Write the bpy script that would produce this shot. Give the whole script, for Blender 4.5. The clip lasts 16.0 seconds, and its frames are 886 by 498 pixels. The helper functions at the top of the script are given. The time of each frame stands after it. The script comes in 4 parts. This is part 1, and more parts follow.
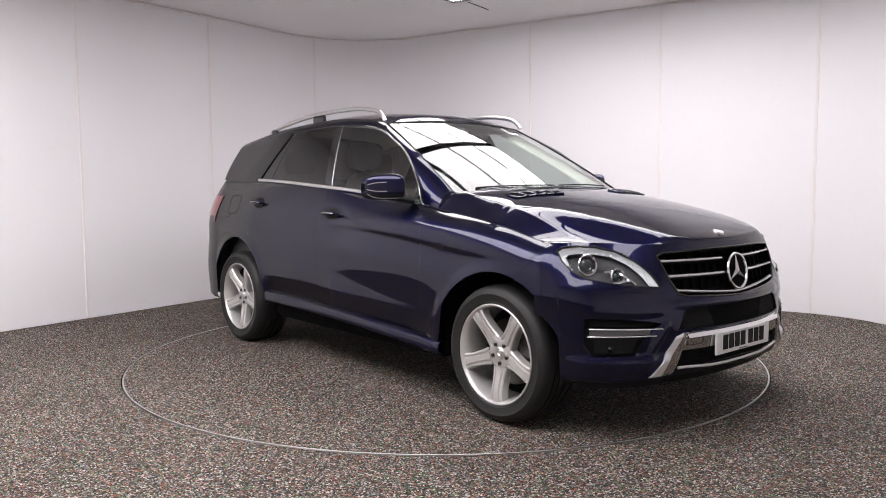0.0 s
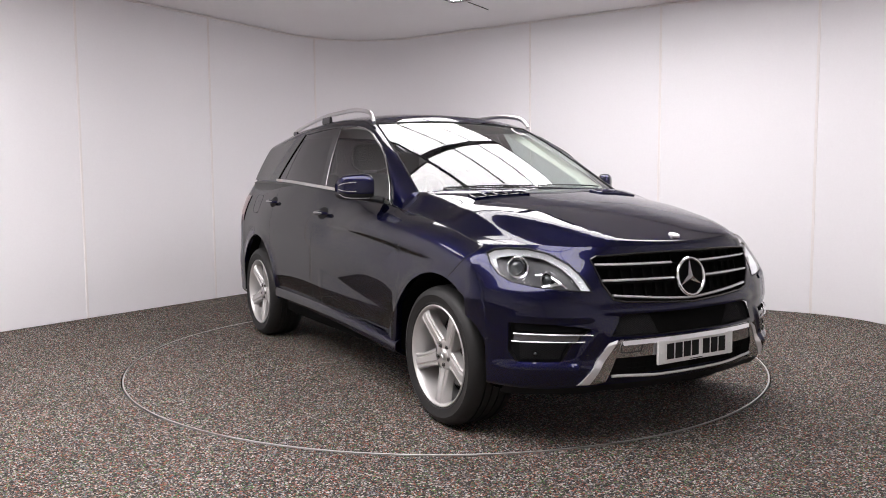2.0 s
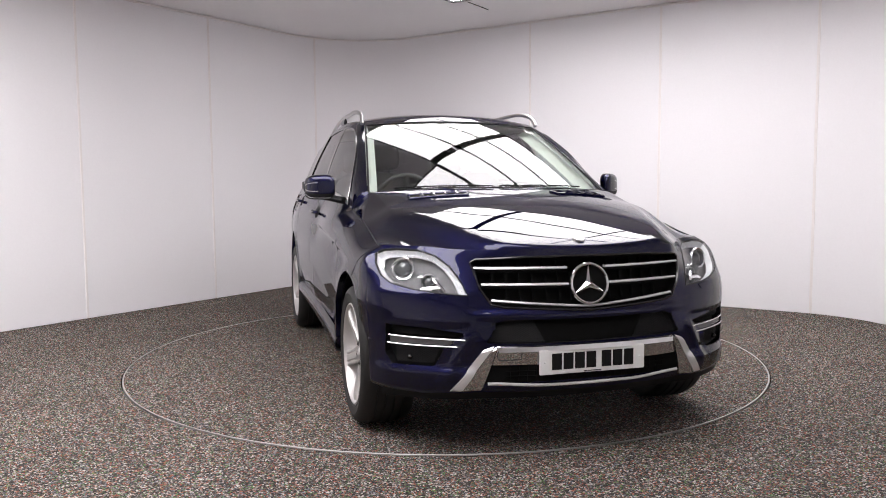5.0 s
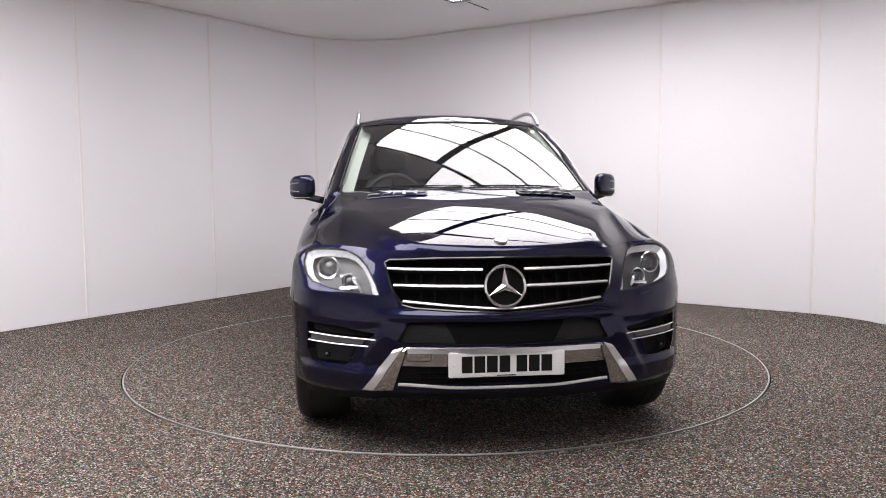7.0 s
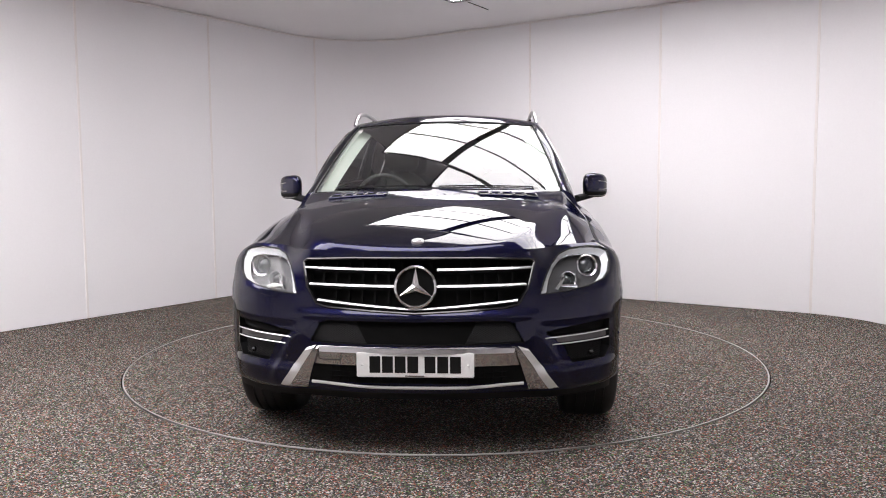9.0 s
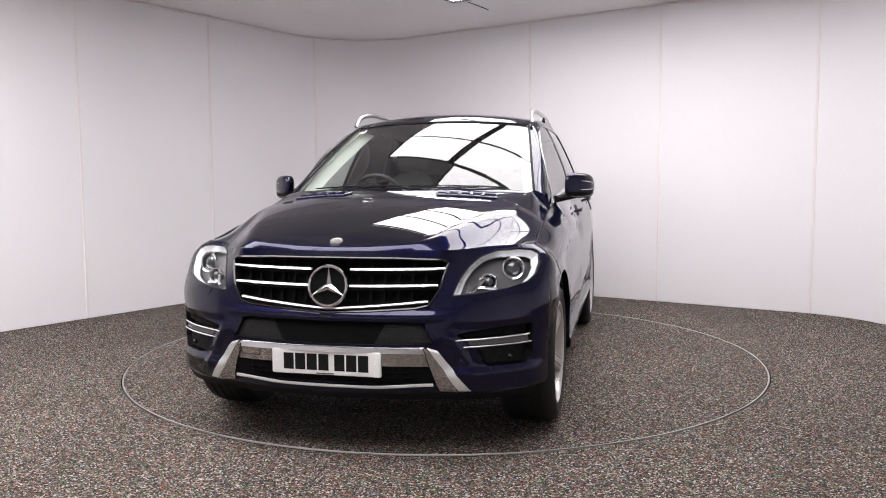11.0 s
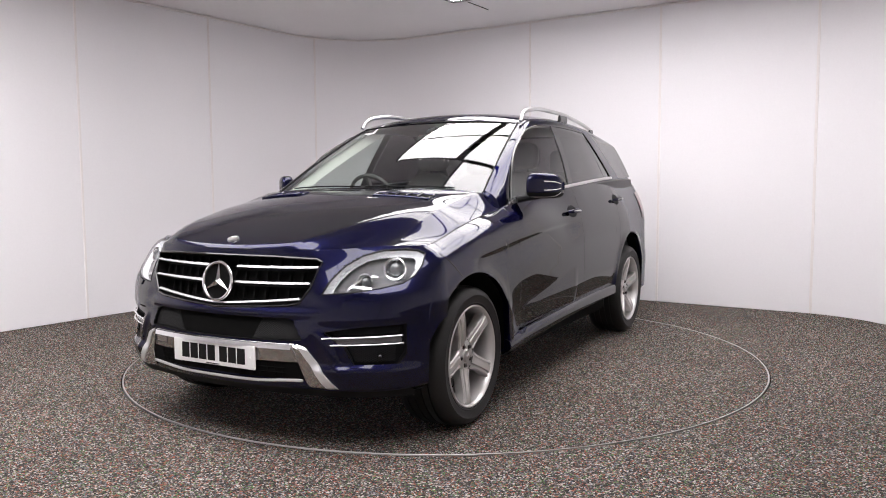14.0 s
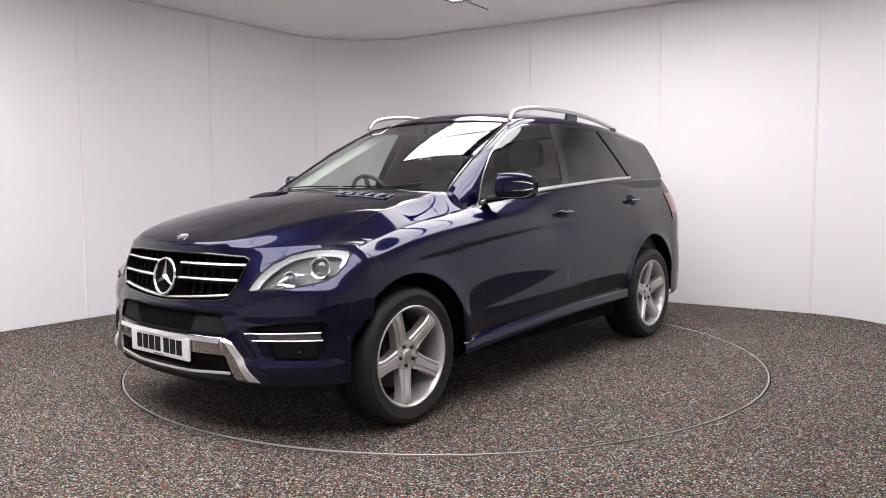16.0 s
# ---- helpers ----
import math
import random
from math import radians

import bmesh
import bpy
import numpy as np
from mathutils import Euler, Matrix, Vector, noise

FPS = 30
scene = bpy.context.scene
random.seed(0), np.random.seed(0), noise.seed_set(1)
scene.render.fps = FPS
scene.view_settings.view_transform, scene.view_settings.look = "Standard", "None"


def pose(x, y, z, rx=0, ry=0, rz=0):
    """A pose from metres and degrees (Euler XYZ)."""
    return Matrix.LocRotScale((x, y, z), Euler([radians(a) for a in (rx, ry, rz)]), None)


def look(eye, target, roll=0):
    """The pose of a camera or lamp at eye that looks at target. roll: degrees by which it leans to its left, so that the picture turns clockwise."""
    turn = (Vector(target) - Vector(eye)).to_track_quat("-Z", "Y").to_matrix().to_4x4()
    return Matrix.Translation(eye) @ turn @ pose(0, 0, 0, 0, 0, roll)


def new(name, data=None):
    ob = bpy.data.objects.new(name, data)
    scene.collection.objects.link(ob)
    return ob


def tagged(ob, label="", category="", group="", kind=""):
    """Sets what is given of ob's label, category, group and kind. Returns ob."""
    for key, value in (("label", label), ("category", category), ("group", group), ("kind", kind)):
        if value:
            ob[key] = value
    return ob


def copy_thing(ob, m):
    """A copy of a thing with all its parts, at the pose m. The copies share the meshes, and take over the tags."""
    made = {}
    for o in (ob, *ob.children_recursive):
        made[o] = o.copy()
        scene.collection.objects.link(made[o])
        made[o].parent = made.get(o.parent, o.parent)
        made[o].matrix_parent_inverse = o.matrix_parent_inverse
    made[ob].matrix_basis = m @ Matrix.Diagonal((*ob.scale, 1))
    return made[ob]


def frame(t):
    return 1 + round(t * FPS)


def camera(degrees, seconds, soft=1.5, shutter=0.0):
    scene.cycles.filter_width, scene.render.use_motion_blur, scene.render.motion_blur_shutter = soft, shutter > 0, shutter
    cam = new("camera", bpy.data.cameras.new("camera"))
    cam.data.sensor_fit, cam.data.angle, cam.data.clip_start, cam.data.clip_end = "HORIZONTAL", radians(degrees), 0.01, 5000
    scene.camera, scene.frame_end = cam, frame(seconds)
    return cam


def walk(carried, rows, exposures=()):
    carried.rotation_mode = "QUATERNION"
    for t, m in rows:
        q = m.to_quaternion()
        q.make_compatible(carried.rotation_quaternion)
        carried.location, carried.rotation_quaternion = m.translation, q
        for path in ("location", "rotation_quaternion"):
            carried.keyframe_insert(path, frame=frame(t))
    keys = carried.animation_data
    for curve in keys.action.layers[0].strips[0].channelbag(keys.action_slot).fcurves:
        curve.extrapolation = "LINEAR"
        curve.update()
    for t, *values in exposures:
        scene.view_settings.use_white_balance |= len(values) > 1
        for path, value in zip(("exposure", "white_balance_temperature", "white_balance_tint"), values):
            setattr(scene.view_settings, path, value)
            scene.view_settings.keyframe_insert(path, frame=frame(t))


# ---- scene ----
cam = camera(58.8, 16.0, soft=1.0)
EYE, TILT, YAW, ROLL = (0.0, -5.721, 1.242), 4.787, -0.128, -0.384
AIM = (EYE[0] + math.sin(radians(YAW)) * math.cos(radians(TILT)), EYE[1] + math.cos(radians(YAW)) * math.cos(radians(TILT)),
       EYE[2] - math.sin(radians(TILT)))
CAM = look(EYE, AIM, ROLL)
walk(cam, [(0, CAM), (16.0, CAM)])

# ---- light: a closed white studio, lit by its ceiling panels and an added unseen fill ----
world = bpy.data.worlds.new("studio_world")
scene.world = world
world.use_nodes = True
world.node_tree.nodes["Background"].inputs[0].default_value = (0.8, 0.85, 1.0, 1)
world.node_tree.nodes["Background"].inputs[1].default_value = 0.05
scene.view_settings.exposure = 0.0
PANEL_GLOW, FILL_GLOW = 7.6, 7.0


# ---- materials ----
def material(name, color, rough=0.5, metal=0.0, coat=0.0, spec=0.5):
    m = bpy.data.materials.new(name)
    m.use_nodes = True
    b = m.node_tree.nodes["Principled BSDF"]
    b.inputs["Base Color"].default_value = (*color, 1)
    b.inputs["Roughness"].default_value = rough
    b.inputs["Metallic"].default_value = metal
    b.inputs["Coat Weight"].default_value = coat
    b.inputs["Coat Roughness"].default_value = 0.02
    b.inputs["Specular IOR Level"].default_value = spec
    return m


def nodes_of(m):
    t = m.node_tree
    return t.nodes, t.links, t.nodes["Principled BSDF"]


def grainy(m, scale, amount, bump=0.0, rough_amount=0.0, coarse=None):
    """Adds two scales of variation to colour and roughness, and a fine bump."""
    n, l, b = nodes_of(m)
    tc = n.new("ShaderNodeTexCoord")
    base = b.inputs["Base Color"].default_value[:]
    fine, big = n.new("ShaderNodeTexNoise"), n.new("ShaderNodeTexNoise")
    fine.inputs["Scale"].default_value, fine.inputs["Detail"].default_value = scale, 4
    big.inputs["Scale"].default_value = coarse or scale / 40
    for tex in (fine, big):
        l.new(tc.outputs["Object"], tex.inputs["Vector"])
    add = n.new("ShaderNodeMath")
    add.operation = "ADD"
    l.new(fine.outputs["Fac"], add.inputs[0]), l.new(big.outputs["Fac"], add.inputs[1])
    ramp = n.new("ShaderNodeMapRange")
    ramp.inputs["From Min"].default_value, ramp.inputs["From Max"].default_value = 0.6, 1.4
    ramp.inputs["To Min"].default_value, ramp.inputs["To Max"].default_value = 1 - amount, 1 + amount
    l.new(add.outputs[0], ramp.inputs["Value"])
    mul = n.new("ShaderNodeVectorMath")
    mul.operation = "SCALE"
    mul.inputs[0].default_value = base[:3]
    l.new(ramp.outputs[0], mul.inputs["Scale"])
    l.new(mul.outputs[0], b.inputs["Base Color"])
    if rough_amount:
        r = n.new("ShaderNodeMapRange")
        v = b.inputs["Roughness"].default_value
        r.inputs["To Min"].default_value, r.inputs["To Max"].default_value = v - rough_amount, v + rough_amount
        l.new(big.outputs["Fac"], r.inputs["Value"])
        l.new(r.outputs[0], b.inputs["Roughness"])
    if bump:
        bp = n.new("ShaderNodeBump")
        bp.inputs["Strength"].default_value, bp.inputs["Distance"].default_value = 0.4, bump
        l.new(fine.outputs["Fac"], bp.inputs["Height"])
        l.new(bp.outputs[0], b.inputs["Normal"])
    return m


def speckled_floor(name):
    """Dark rubber granulate with grey, red, green and pale chips, a few millimetres each."""
    m = material(name, (0.05, 0.048, 0.045), 0.85, spec=0.3)
    n, l, b = nodes_of(m)
    tc = n.new("ShaderNodeTexCoord")
    cells, small, big = n.new("ShaderNodeTexVoronoi"), n.new("ShaderNodeTexVoronoi"), n.new("ShaderNodeTexNoise")
    cells.inputs["Scale"].default_value, small.inputs["Scale"].default_value = 150, 300
    big.inputs["Scale"].default_value, big.inputs["Detail"].default_value = 1.1, 5
    for tex in (cells, small, big):
        l.new(tc.outputs["Object"], tex.inputs["Vector"])
    ramps = []
    chips = ([(0.0, (0.008, 0.007, 0.007)), (0.40, (0.045, 0.038, 0.034)), (0.54, (0.14, 0.125, 0.11)), (0.64, (0.36, 0.09, 0.05)),
              (0.70, (0.09, 0.22, 0.06)), (0.76, (0.16, 0.19, 0.24)), (0.82, (0.42, 0.36, 0.33)), (0.89, (0.36, 0.16, 0.09)), (0.925, (0.66, 0.63, 0.59))],
             [(0.0, (0.02, 0.018, 0.016)), (0.5, (0.11, 0.09, 0.075)), (0.72, (0.42, 0.36, 0.32)), (0.86, (0.02, 0.02, 0.02))])
    for tex, stops in zip((cells, small), chips):
        sep = n.new("ShaderNodeSeparateColor")
        l.new(tex.outputs["Color"], sep.inputs[0])
        r = n.new("ShaderNodeValToRGB")
        r.color_ramp.interpolation = "CONSTANT"
        for k, (at, c) in enumerate(stops):
            e = r.color_ramp.elements[k] if k < 2 else r.color_ramp.elements.new(at)
            e.position, e.color = at, (*c, 1)
        l.new(sep.outputs[0], r.inputs[0])
        ramps.append(r)
    mix = n.new("ShaderNodeMix")
    mix.data_type = "RGBA"
    mix.inputs[0].default_value = 0.2
    l.new(ramps[0].outputs[0], mix.inputs[6]), l.new(ramps[1].outputs[0], mix.inputs[7])
    dirt = n.new("ShaderNodeMapRange")
    dirt.inputs["From Min"].default_value, dirt.inputs["From Max"].default_value = 0.3, 0.7
    dirt.inputs["To Min"].default_value, dirt.inputs["To Max"].default_value = FLOOR_GAIN * 0.88, FLOOR_GAIN * 1.12
    l.new(big.outputs["Fac"], dirt.inputs["Value"])
    sc = n.new("ShaderNodeVectorMath")
    sc.operation = "SCALE"
    l.new(mix.outputs[2], sc.inputs[0]), l.new(dirt.outputs[0], sc.inputs["Scale"])
    l.new(sc.outputs[0], b.inputs["Base Color"])
    bp = n.new("ShaderNodeBump")
    bp.inputs["Strength"].default_value, bp.inputs["Distance"].default_value = 1.0, 0.005
    l.new(cells.outputs["Distance"], bp.inputs["Height"])
    l.new(bp.outputs[0], b.inputs["Normal"])
    return m


def glowing(name, color, strength):
    m = material(name, (0.8, 0.8, 0.8), 0.5)
    b = m.node_tree.nodes["Principled BSDF"]
    b.inputs["Emission Color"].default_value = (*color, 1)
    b.inputs["Emission Strength"].default_value = strength
    return m


FLOOR_GAIN = 0.82
FLOOR = speckled_floor("rubber_granulate")
WALL = grainy(material("white_wall_panel", (0.88, 0.865, 0.885), 0.55), 60, 0.02, 0.0004, 0.08, 0.7)
STRIP = grainy(material("cream_joint_strip", (0.86, 0.82, 0.81), 0.45), 40, 0.03)
CEIL = grainy(material("ceiling_paint", (0.91, 0.895, 0.90), 0.8), 50, 0.02, 0.0004)
ALU = grainy(material("worn_aluminium", (0.55, 0.54, 0.53), 0.42, 1.0), 90, 0.2, 0.0, 0.1)
DARK_BAR = grainy(material("dark_ceiling_bar", (0.03, 0.03, 0.033), 0.5), 40, 0.15)
GLOW = glowing("lit_ceiling_panel", (1.0, 0.955, 0.972), PANEL_GLOW)
# glow of the added fill panel, which brightens walls and floor
ADDED_GLOW = glowing("added_fill_panel", (1.0, 0.955, 0.972), FILL_GLOW)


# ---- mesh helpers ----
def mesh_of(name, bm, mat, smooth=True, heart=None):
    bmesh.ops.recalc_face_normals(bm, faces=bm.faces[:])
    if heart is not None and sum((f.calc_center_median() - Vector(heart)).dot(f.normal) * f.calc_area() for f in bm.faces) < 0:
        bmesh.ops.reverse_faces(bm, faces=bm.faces[:])
    me = bpy.data.meshes.new(name)
    bm.to_mesh(me)
    bm.free()
    me.materials.append(mat)
    if smooth:
        for p in me.polygons:
            p.use_smooth = True
        me.set_sharp_from_angle(angle=radians(38))
    return me


def part(name, bm, mat, parent=None, label="", smooth=True, heart=None):
    ob = new(name, mesh_of(name, bm, mat, smooth, heart))
    if parent is not None:
        ob.parent = parent
    return tagged(ob, label)


def box(bm, x0, x1, y0, y1, z0, z1, bevel=0.0, segments=2):
    r = bmesh.ops.create_cube(bm, size=1, matrix=Matrix.Translation(((x0 + x1) / 2, (y0 + y1) / 2, (z0 + z1) / 2)) @ Matrix.Diagonal((x1 - x0, y1 - y0, z1 - z0, 1)))
    if bevel:
        es = list({e for v in r["verts"] for e in v.link_edges})
        bmesh.ops.bevel(bm, geom=es, offset=bevel, segments=segments, affect="EDGES")
    return r["verts"]


def sheet(bm, fn, us, vs):
    """A grid of quads over fn(u, v)."""
    rows = [[bm.verts.new(fn(u, v)) for v in vs] for u in us]
    for a, b in zip(rows, rows[1:]):
        for i in range(len(vs) - 1):
            quad = [a[i], b[i], b[i + 1], a[i + 1]]
            if len({tuple(round(c, 5) for c in q.co) for q in quad}) == 4:
                bm.faces.new(quad)
    return rows


def steps(a, b, n):
    return [a + (b - a) * i / n for i in range(n + 1)]


def curve(points, t):
    """A smooth (monotone) run through (t, value) points."""
    p = points
    if t <= p[0][0]:
        return p[0][1]
    if t >= p[-1][0]:
        return p[-1][1]
    i = next(k for k in range(len(p) - 1) if t <= p[k + 1][0])
    d = [(p[k + 1][1] - p[k][1]) / (p[k + 1][0] - p[k][0]) for k in range(len(p) - 1)]

    def slope(k):
        if k == 0:
            return d[0]
        if k == len(p) - 1:
            return d[-1]
        return 0 if d[k - 1] * d[k] <= 0 else 2 * d[k - 1] * d[k] / (d[k - 1] + d[k])
    h = p[i + 1][0] - p[i][0]
    s = (t - p[i][0]) / h
    return (p[i][1] * (1 + 2 * s) * (1 - s) ** 2 + slope(i) * h * s * (1 - s) ** 2
            + p[i + 1][1] * s * s * (3 - 2 * s) + slope(i + 1) * h * s * s * (s - 1))


def tube(bm, pts, radius, sides=8, flat=1.0, closed=False, up=(0, 0, 1)):
    """A bar along points; flat squashes it across the up direction."""
    pts = [Vector(p) for p in pts]
    rings = []
    n = len(pts)
    for i, p in enumerate(pts):
        if closed:
            d = (pts[(i + 1) % n] - pts[i - 1]).normalized()
        else:
            d = (pts[min(i + 1, n - 1)] - pts[max(i - 1, 0)]).normalized()
        s = d.cross(Vector(up))
        s = s.normalized() if s.length > 1e-4 else d.cross(Vector((0, 1, 0))).normalized()
        w = s.cross(d).normalized()
        r = radius[i] if isinstance(radius, (list, tuple)) else radius
        rings.append([bm.verts.new(p + s * r * flat * math.cos(a) + w * r * math.sin(a)) for a in (2 * math.pi * k / sides for k in range(sides))])
    pairs = list(zip(rings, rings[1:])) + ([(rings[-1], rings[0])] if closed else [])
    for a, b in pairs:
        for k in range(sides):
            bm.faces.new((a[k], a[(k + 1) % sides], b[(k + 1) % sides], b[k]))
    if not closed:
        bm.faces.new(rings[0][::-1]), bm.faces.new(rings[-1])


# ---- room: a square studio turned to the camera, with rounded corners ----
U, V = Vector((0.5547, 0.8321, 0)), Vector((0.8321, -0.5547, 0))
P_LEFT, Q_BACK, P_BEND, Q_NEAR, CORNER, HEIGHT, DIAGONAL = -3.65, 3.22, 1.85, -7.2, 1.1, 3.03, 4.5


def room(p, q, z=0.0):
    return V * p + U * q + Vector((0, 0, z))


def wall_line(s):
    """The foot of the seen walls; s runs from the rear rounded corner's middle, minus along the left wall, plus along the back and into the slanting right one."""
    half = CORNER * math.pi / 4
    run = P_BEND - P_LEFT - CORNER

    def bend(cp, cq, a):
        c = room(cp, cq)
        return c + V * CORNER * math.cos(a) + U * CORNER * math.sin(a), -(V * math.cos(a) + U * math.sin(a))
    if s < -half:
        return room(P_LEFT, Q_BACK - CORNER + (s + half)), V
    if s <= half:
        return bend(P_LEFT + CORNER, Q_BACK - CORNER, math.pi * 0.75 - s / CORNER)
    if s <= half + run:
        return room(P_LEFT + CORNER + (s - half), Q_BACK), -U
    if s <= 2 * half + run:
        return bend(P_BEND, Q_BACK - CORNER, math.pi / 2 - (s - half - run) / CORNER)
    p, inward = bend(P_BEND, Q_BACK - CORNER, math.pi / 4)
    return p + (V - U) * math.sqrt(0.5) * (s - 2 * half - run), inward


S_BEND = CORNER * math.pi / 4 + P_BEND - P_LEFT - CORNER
S_MIN, S_MAX = -(CORNER * math.pi / 4 + Q_BACK - CORNER - Q_NEAR), S_BEND + CORNER * math.pi / 4 + DIAGONAL
SEAMS = [-8.1, -6.6, -5.06, -3.54, -2.03, -0.46, 2.43, 3.915, 5.385, 6.9, 8.4]


def build_room():
    bm = bmesh.new()
    ss = sorted(set(steps(S_MIN, -0.9, 4) + steps(-0.9, 0.9, 30) + steps(0.9, S_BEND, 4) + steps(S_BEND, S_BEND + CORNER * math.pi / 4, 16) + steps(S_BEND + CORNER * math.pi / 4, S_MAX, 4)))
    sheet(bm, lambda s, k: wall_line(s)[0] - wall_line(s)[1] * (0.012 + 0.1 * (k in (1, 2))) + Vector((0, 0, (0 if k in (0, 1) else HEIGHT))), ss, [0, 1, 2, 3, 0])
    wall = tagged(part("wall_back", bm, WALL), "white panelled studio wall with rounded corners", "wall", kind="structure")
    edges = [S_MIN] + SEAMS + [S_MAX]
    for a, b in zip(edges, edges[1:]):
        bm = bmesh.new()
        n = max(2, int((b - a) / 0.12))
        sheet(bm, lambda s, z: wall_line(s)[0] + Vector((0, 0, z)), steps(a + 0.002, b - 0.002, n), [0.004, HEIGHT - 0.004])
        bmesh.ops.recalc_face_normals(bm, faces=bm.faces[:])
        part("wall_panel", bm, WALL, wall)
    for s in SEAMS:
        bm = bmesh.new()
        p, d = wall_line(s)
        w = Vector((d.y, -d.x, 0)) * 0.013
        prof = [p - w, p - w * 0.7 + d * 0.006, p + w * 0.7 + d * 0.006, p + w]
        sheet(bm, lambda i, z: prof[i] + Vector((0, 0, z)), [0, 1, 2, 3], [0.003, HEIGHT - 0.003])
        part("joint_strip", bm, STRIP, wall, "cream plastic joint strip")
    # cornice bead where wall and ceiling meet
    bm = bmesh.new()
    tube(bm, [wall_line(s)[0] + wall_line(s)[1] * 0.008 + Vector((0, 0, HEIGHT - 0.012)) for s in ss], 0.012, 6)
    tagged(part("trim", bm, STRIP), "cream bead where wall meets ceiling", "trim", kind="structure")
    # plain walls that close the place behind the camera
    end = wall_line(S_MAX)[0]
    foot = room(end.dot(V), Q_NEAR)
    for name, a, b in (("wall_near", room(P_LEFT, Q_NEAR), foot), ("wall_far", foot, end)):
        d = (b - a).normalized()
        nrm = Vector((d.y, -d.x, 0)) * 0.12
        bm = bmesh.new()
        pts = [a, b, b + nrm, a + nrm]
        lo, hi = [bm.verts.new(p) for p in pts], [bm.verts.new(p + Vector((0, 0, HEIGHT))) for p in pts]
        for i in range(4):
            bm.faces.new((lo[i], lo[(i + 1) % 4], hi[(i + 1) % 4], hi[i]))
        bm.faces.new(lo[::-1]), bm.faces.new(hi)
        tagged(part(name, bm, WALL, smooth=False), "plain white studio wall", "wall", kind="structure")
    # dark joint in the ceiling, running on from the light's corner
    bm = bmesh.new()
    tube(bm, [room(-1.04 - 0.03 * (q - 2.1), q, HEIGHT - 0.002) for q in steps(2.0, 2.41, 4)], 0.006, 5)
    tagged(part("ceiling_joint", bm, DARK_BAR), "thin dark joint in the ceiling", "trim", kind="structure")
    # ceiling slab
    bm = bmesh.new()
    pts = [room(P_LEFT - 0.2, Q_NEAR - 0.2), room(6.0, Q_NEAR - 0.2), room(6.0, Q_BACK + 0.2), room(P_LEFT - 0.2, Q_BACK + 0.2)]
    lo, hi = [bm.verts.new(p + Vector((0, 0, HEIGHT))) for p in pts], [bm.verts.new(p + Vector((0, 0, HEIGHT + 0.15))) for p in pts]
    for i in range(4):
        bm.faces.new((lo[i], lo[(i + 1) % 4], hi[(i + 1) % 4], hi[i]))
    bm.faces.new(lo[::-1]), bm.faces.new(hi)
    tagged(part("ceiling", bm, CEIL, smooth=False), "plain white painted ceiling", "ceiling", kind="structure")


# ---- floor with its round turntable ----
R_TABLE = 2.209


def build_floor():
    bm = bmesh.new()
    n = 128
    ring = [(math.cos(2 * math.pi * i / n), math.sin(2 * math.pi * i / n)) for i in range(n)]
    levels = [(R_TABLE + 0.012, -0.12), (R_TABLE + 0.012, 0.0), (4.0, 0.0), (14.0, 0.0)]
    rows = [[bm.verts.new((r * c, r * s, z)) for c, s in ring] for r, z in levels]
    for a, b in zip(rows, rows[1:]):
        for i in range(n):
            bm.faces.new((a[i], a[(i + 1) % n], b[(i + 1) % n], b[i]))
    tagged(part("floor", bm, FLOOR), "dark speckled rubber granulate floor", "floor", kind="structure")

    for x, y in ((2.516, 1.392), (2.784, 1.444)):
        bm = bmesh.new()
        box(bm, x - 0.05, x + 0.05, y - 0.012, y + 0.012, -0.01, 0.003, 0.001)
        tagged(part("floor_slot", bm, DARK_BAR), "short dark slot plate in the speckled floor", "floor slot", kind="structure")

    table = tagged(new("turntable"), "round flush car turntable with speckled rubber top", "turntable")
    bm = bmesh.new()
    rows = [[bm.verts.new((r * c, r * s, z)) for c, s in ring] for r, z in [(R_TABLE - 0.006, -0.1), (R_TABLE - 0.006, 0.0), (1.2, 0.0)]]
    for a, b in zip(rows, rows[1:]):
        for i in range(n):
            bm.faces.new((a[i], a[(i + 1) % n], b[(i + 1) % n], b[i]))
    bm.faces.new(rows[0][::-1]), bm.faces.new(rows[-1])
    part("deck", bm, FLOOR, table)
    bm = bmesh.new()
    prof = [(R_TABLE - 0.006, -0.02), (R_TABLE - 0.006, 0.002), (R_TABLE - 0.004, 0.003), (R_TABLE + 0.002, 0.003), (R_TABLE + 0.003, 0.002), (R_TABLE + 0.003, -0.02)]
    rows = [[bm.verts.new((r * c, r * s, z)) for c, s in ring] for r, z in prof]
    for a, b in zip(rows, rows[1:]):
        for i in range(n):
            bm.faces.new((a[i], a[(i + 1) % n], b[(i + 1) % n], b[i]))
    part("edge_ring", bm, ALU, table, "thin worn aluminium edge ring")
    return table


# ---- ceiling lights: glowing panels between dark bars, square to the walls; the FILL one is added ----
LIGHT_P, LIGHT_Q = [-1.12, -0.176, 1.115, 2.335], [0.203, 0.772, 1.322, 1.855]
NEAR_P, NEAR_Q = [-0.10, 1.115, 2.335], [-0.37, 0.18]
# added fill panel over the camera side, out of view, to even the brightness
FILL_P, FILL_Q = [-2.8, -1.4, 0.0, 1.4, 2.8], [-4.3, -3.1, -1.9]


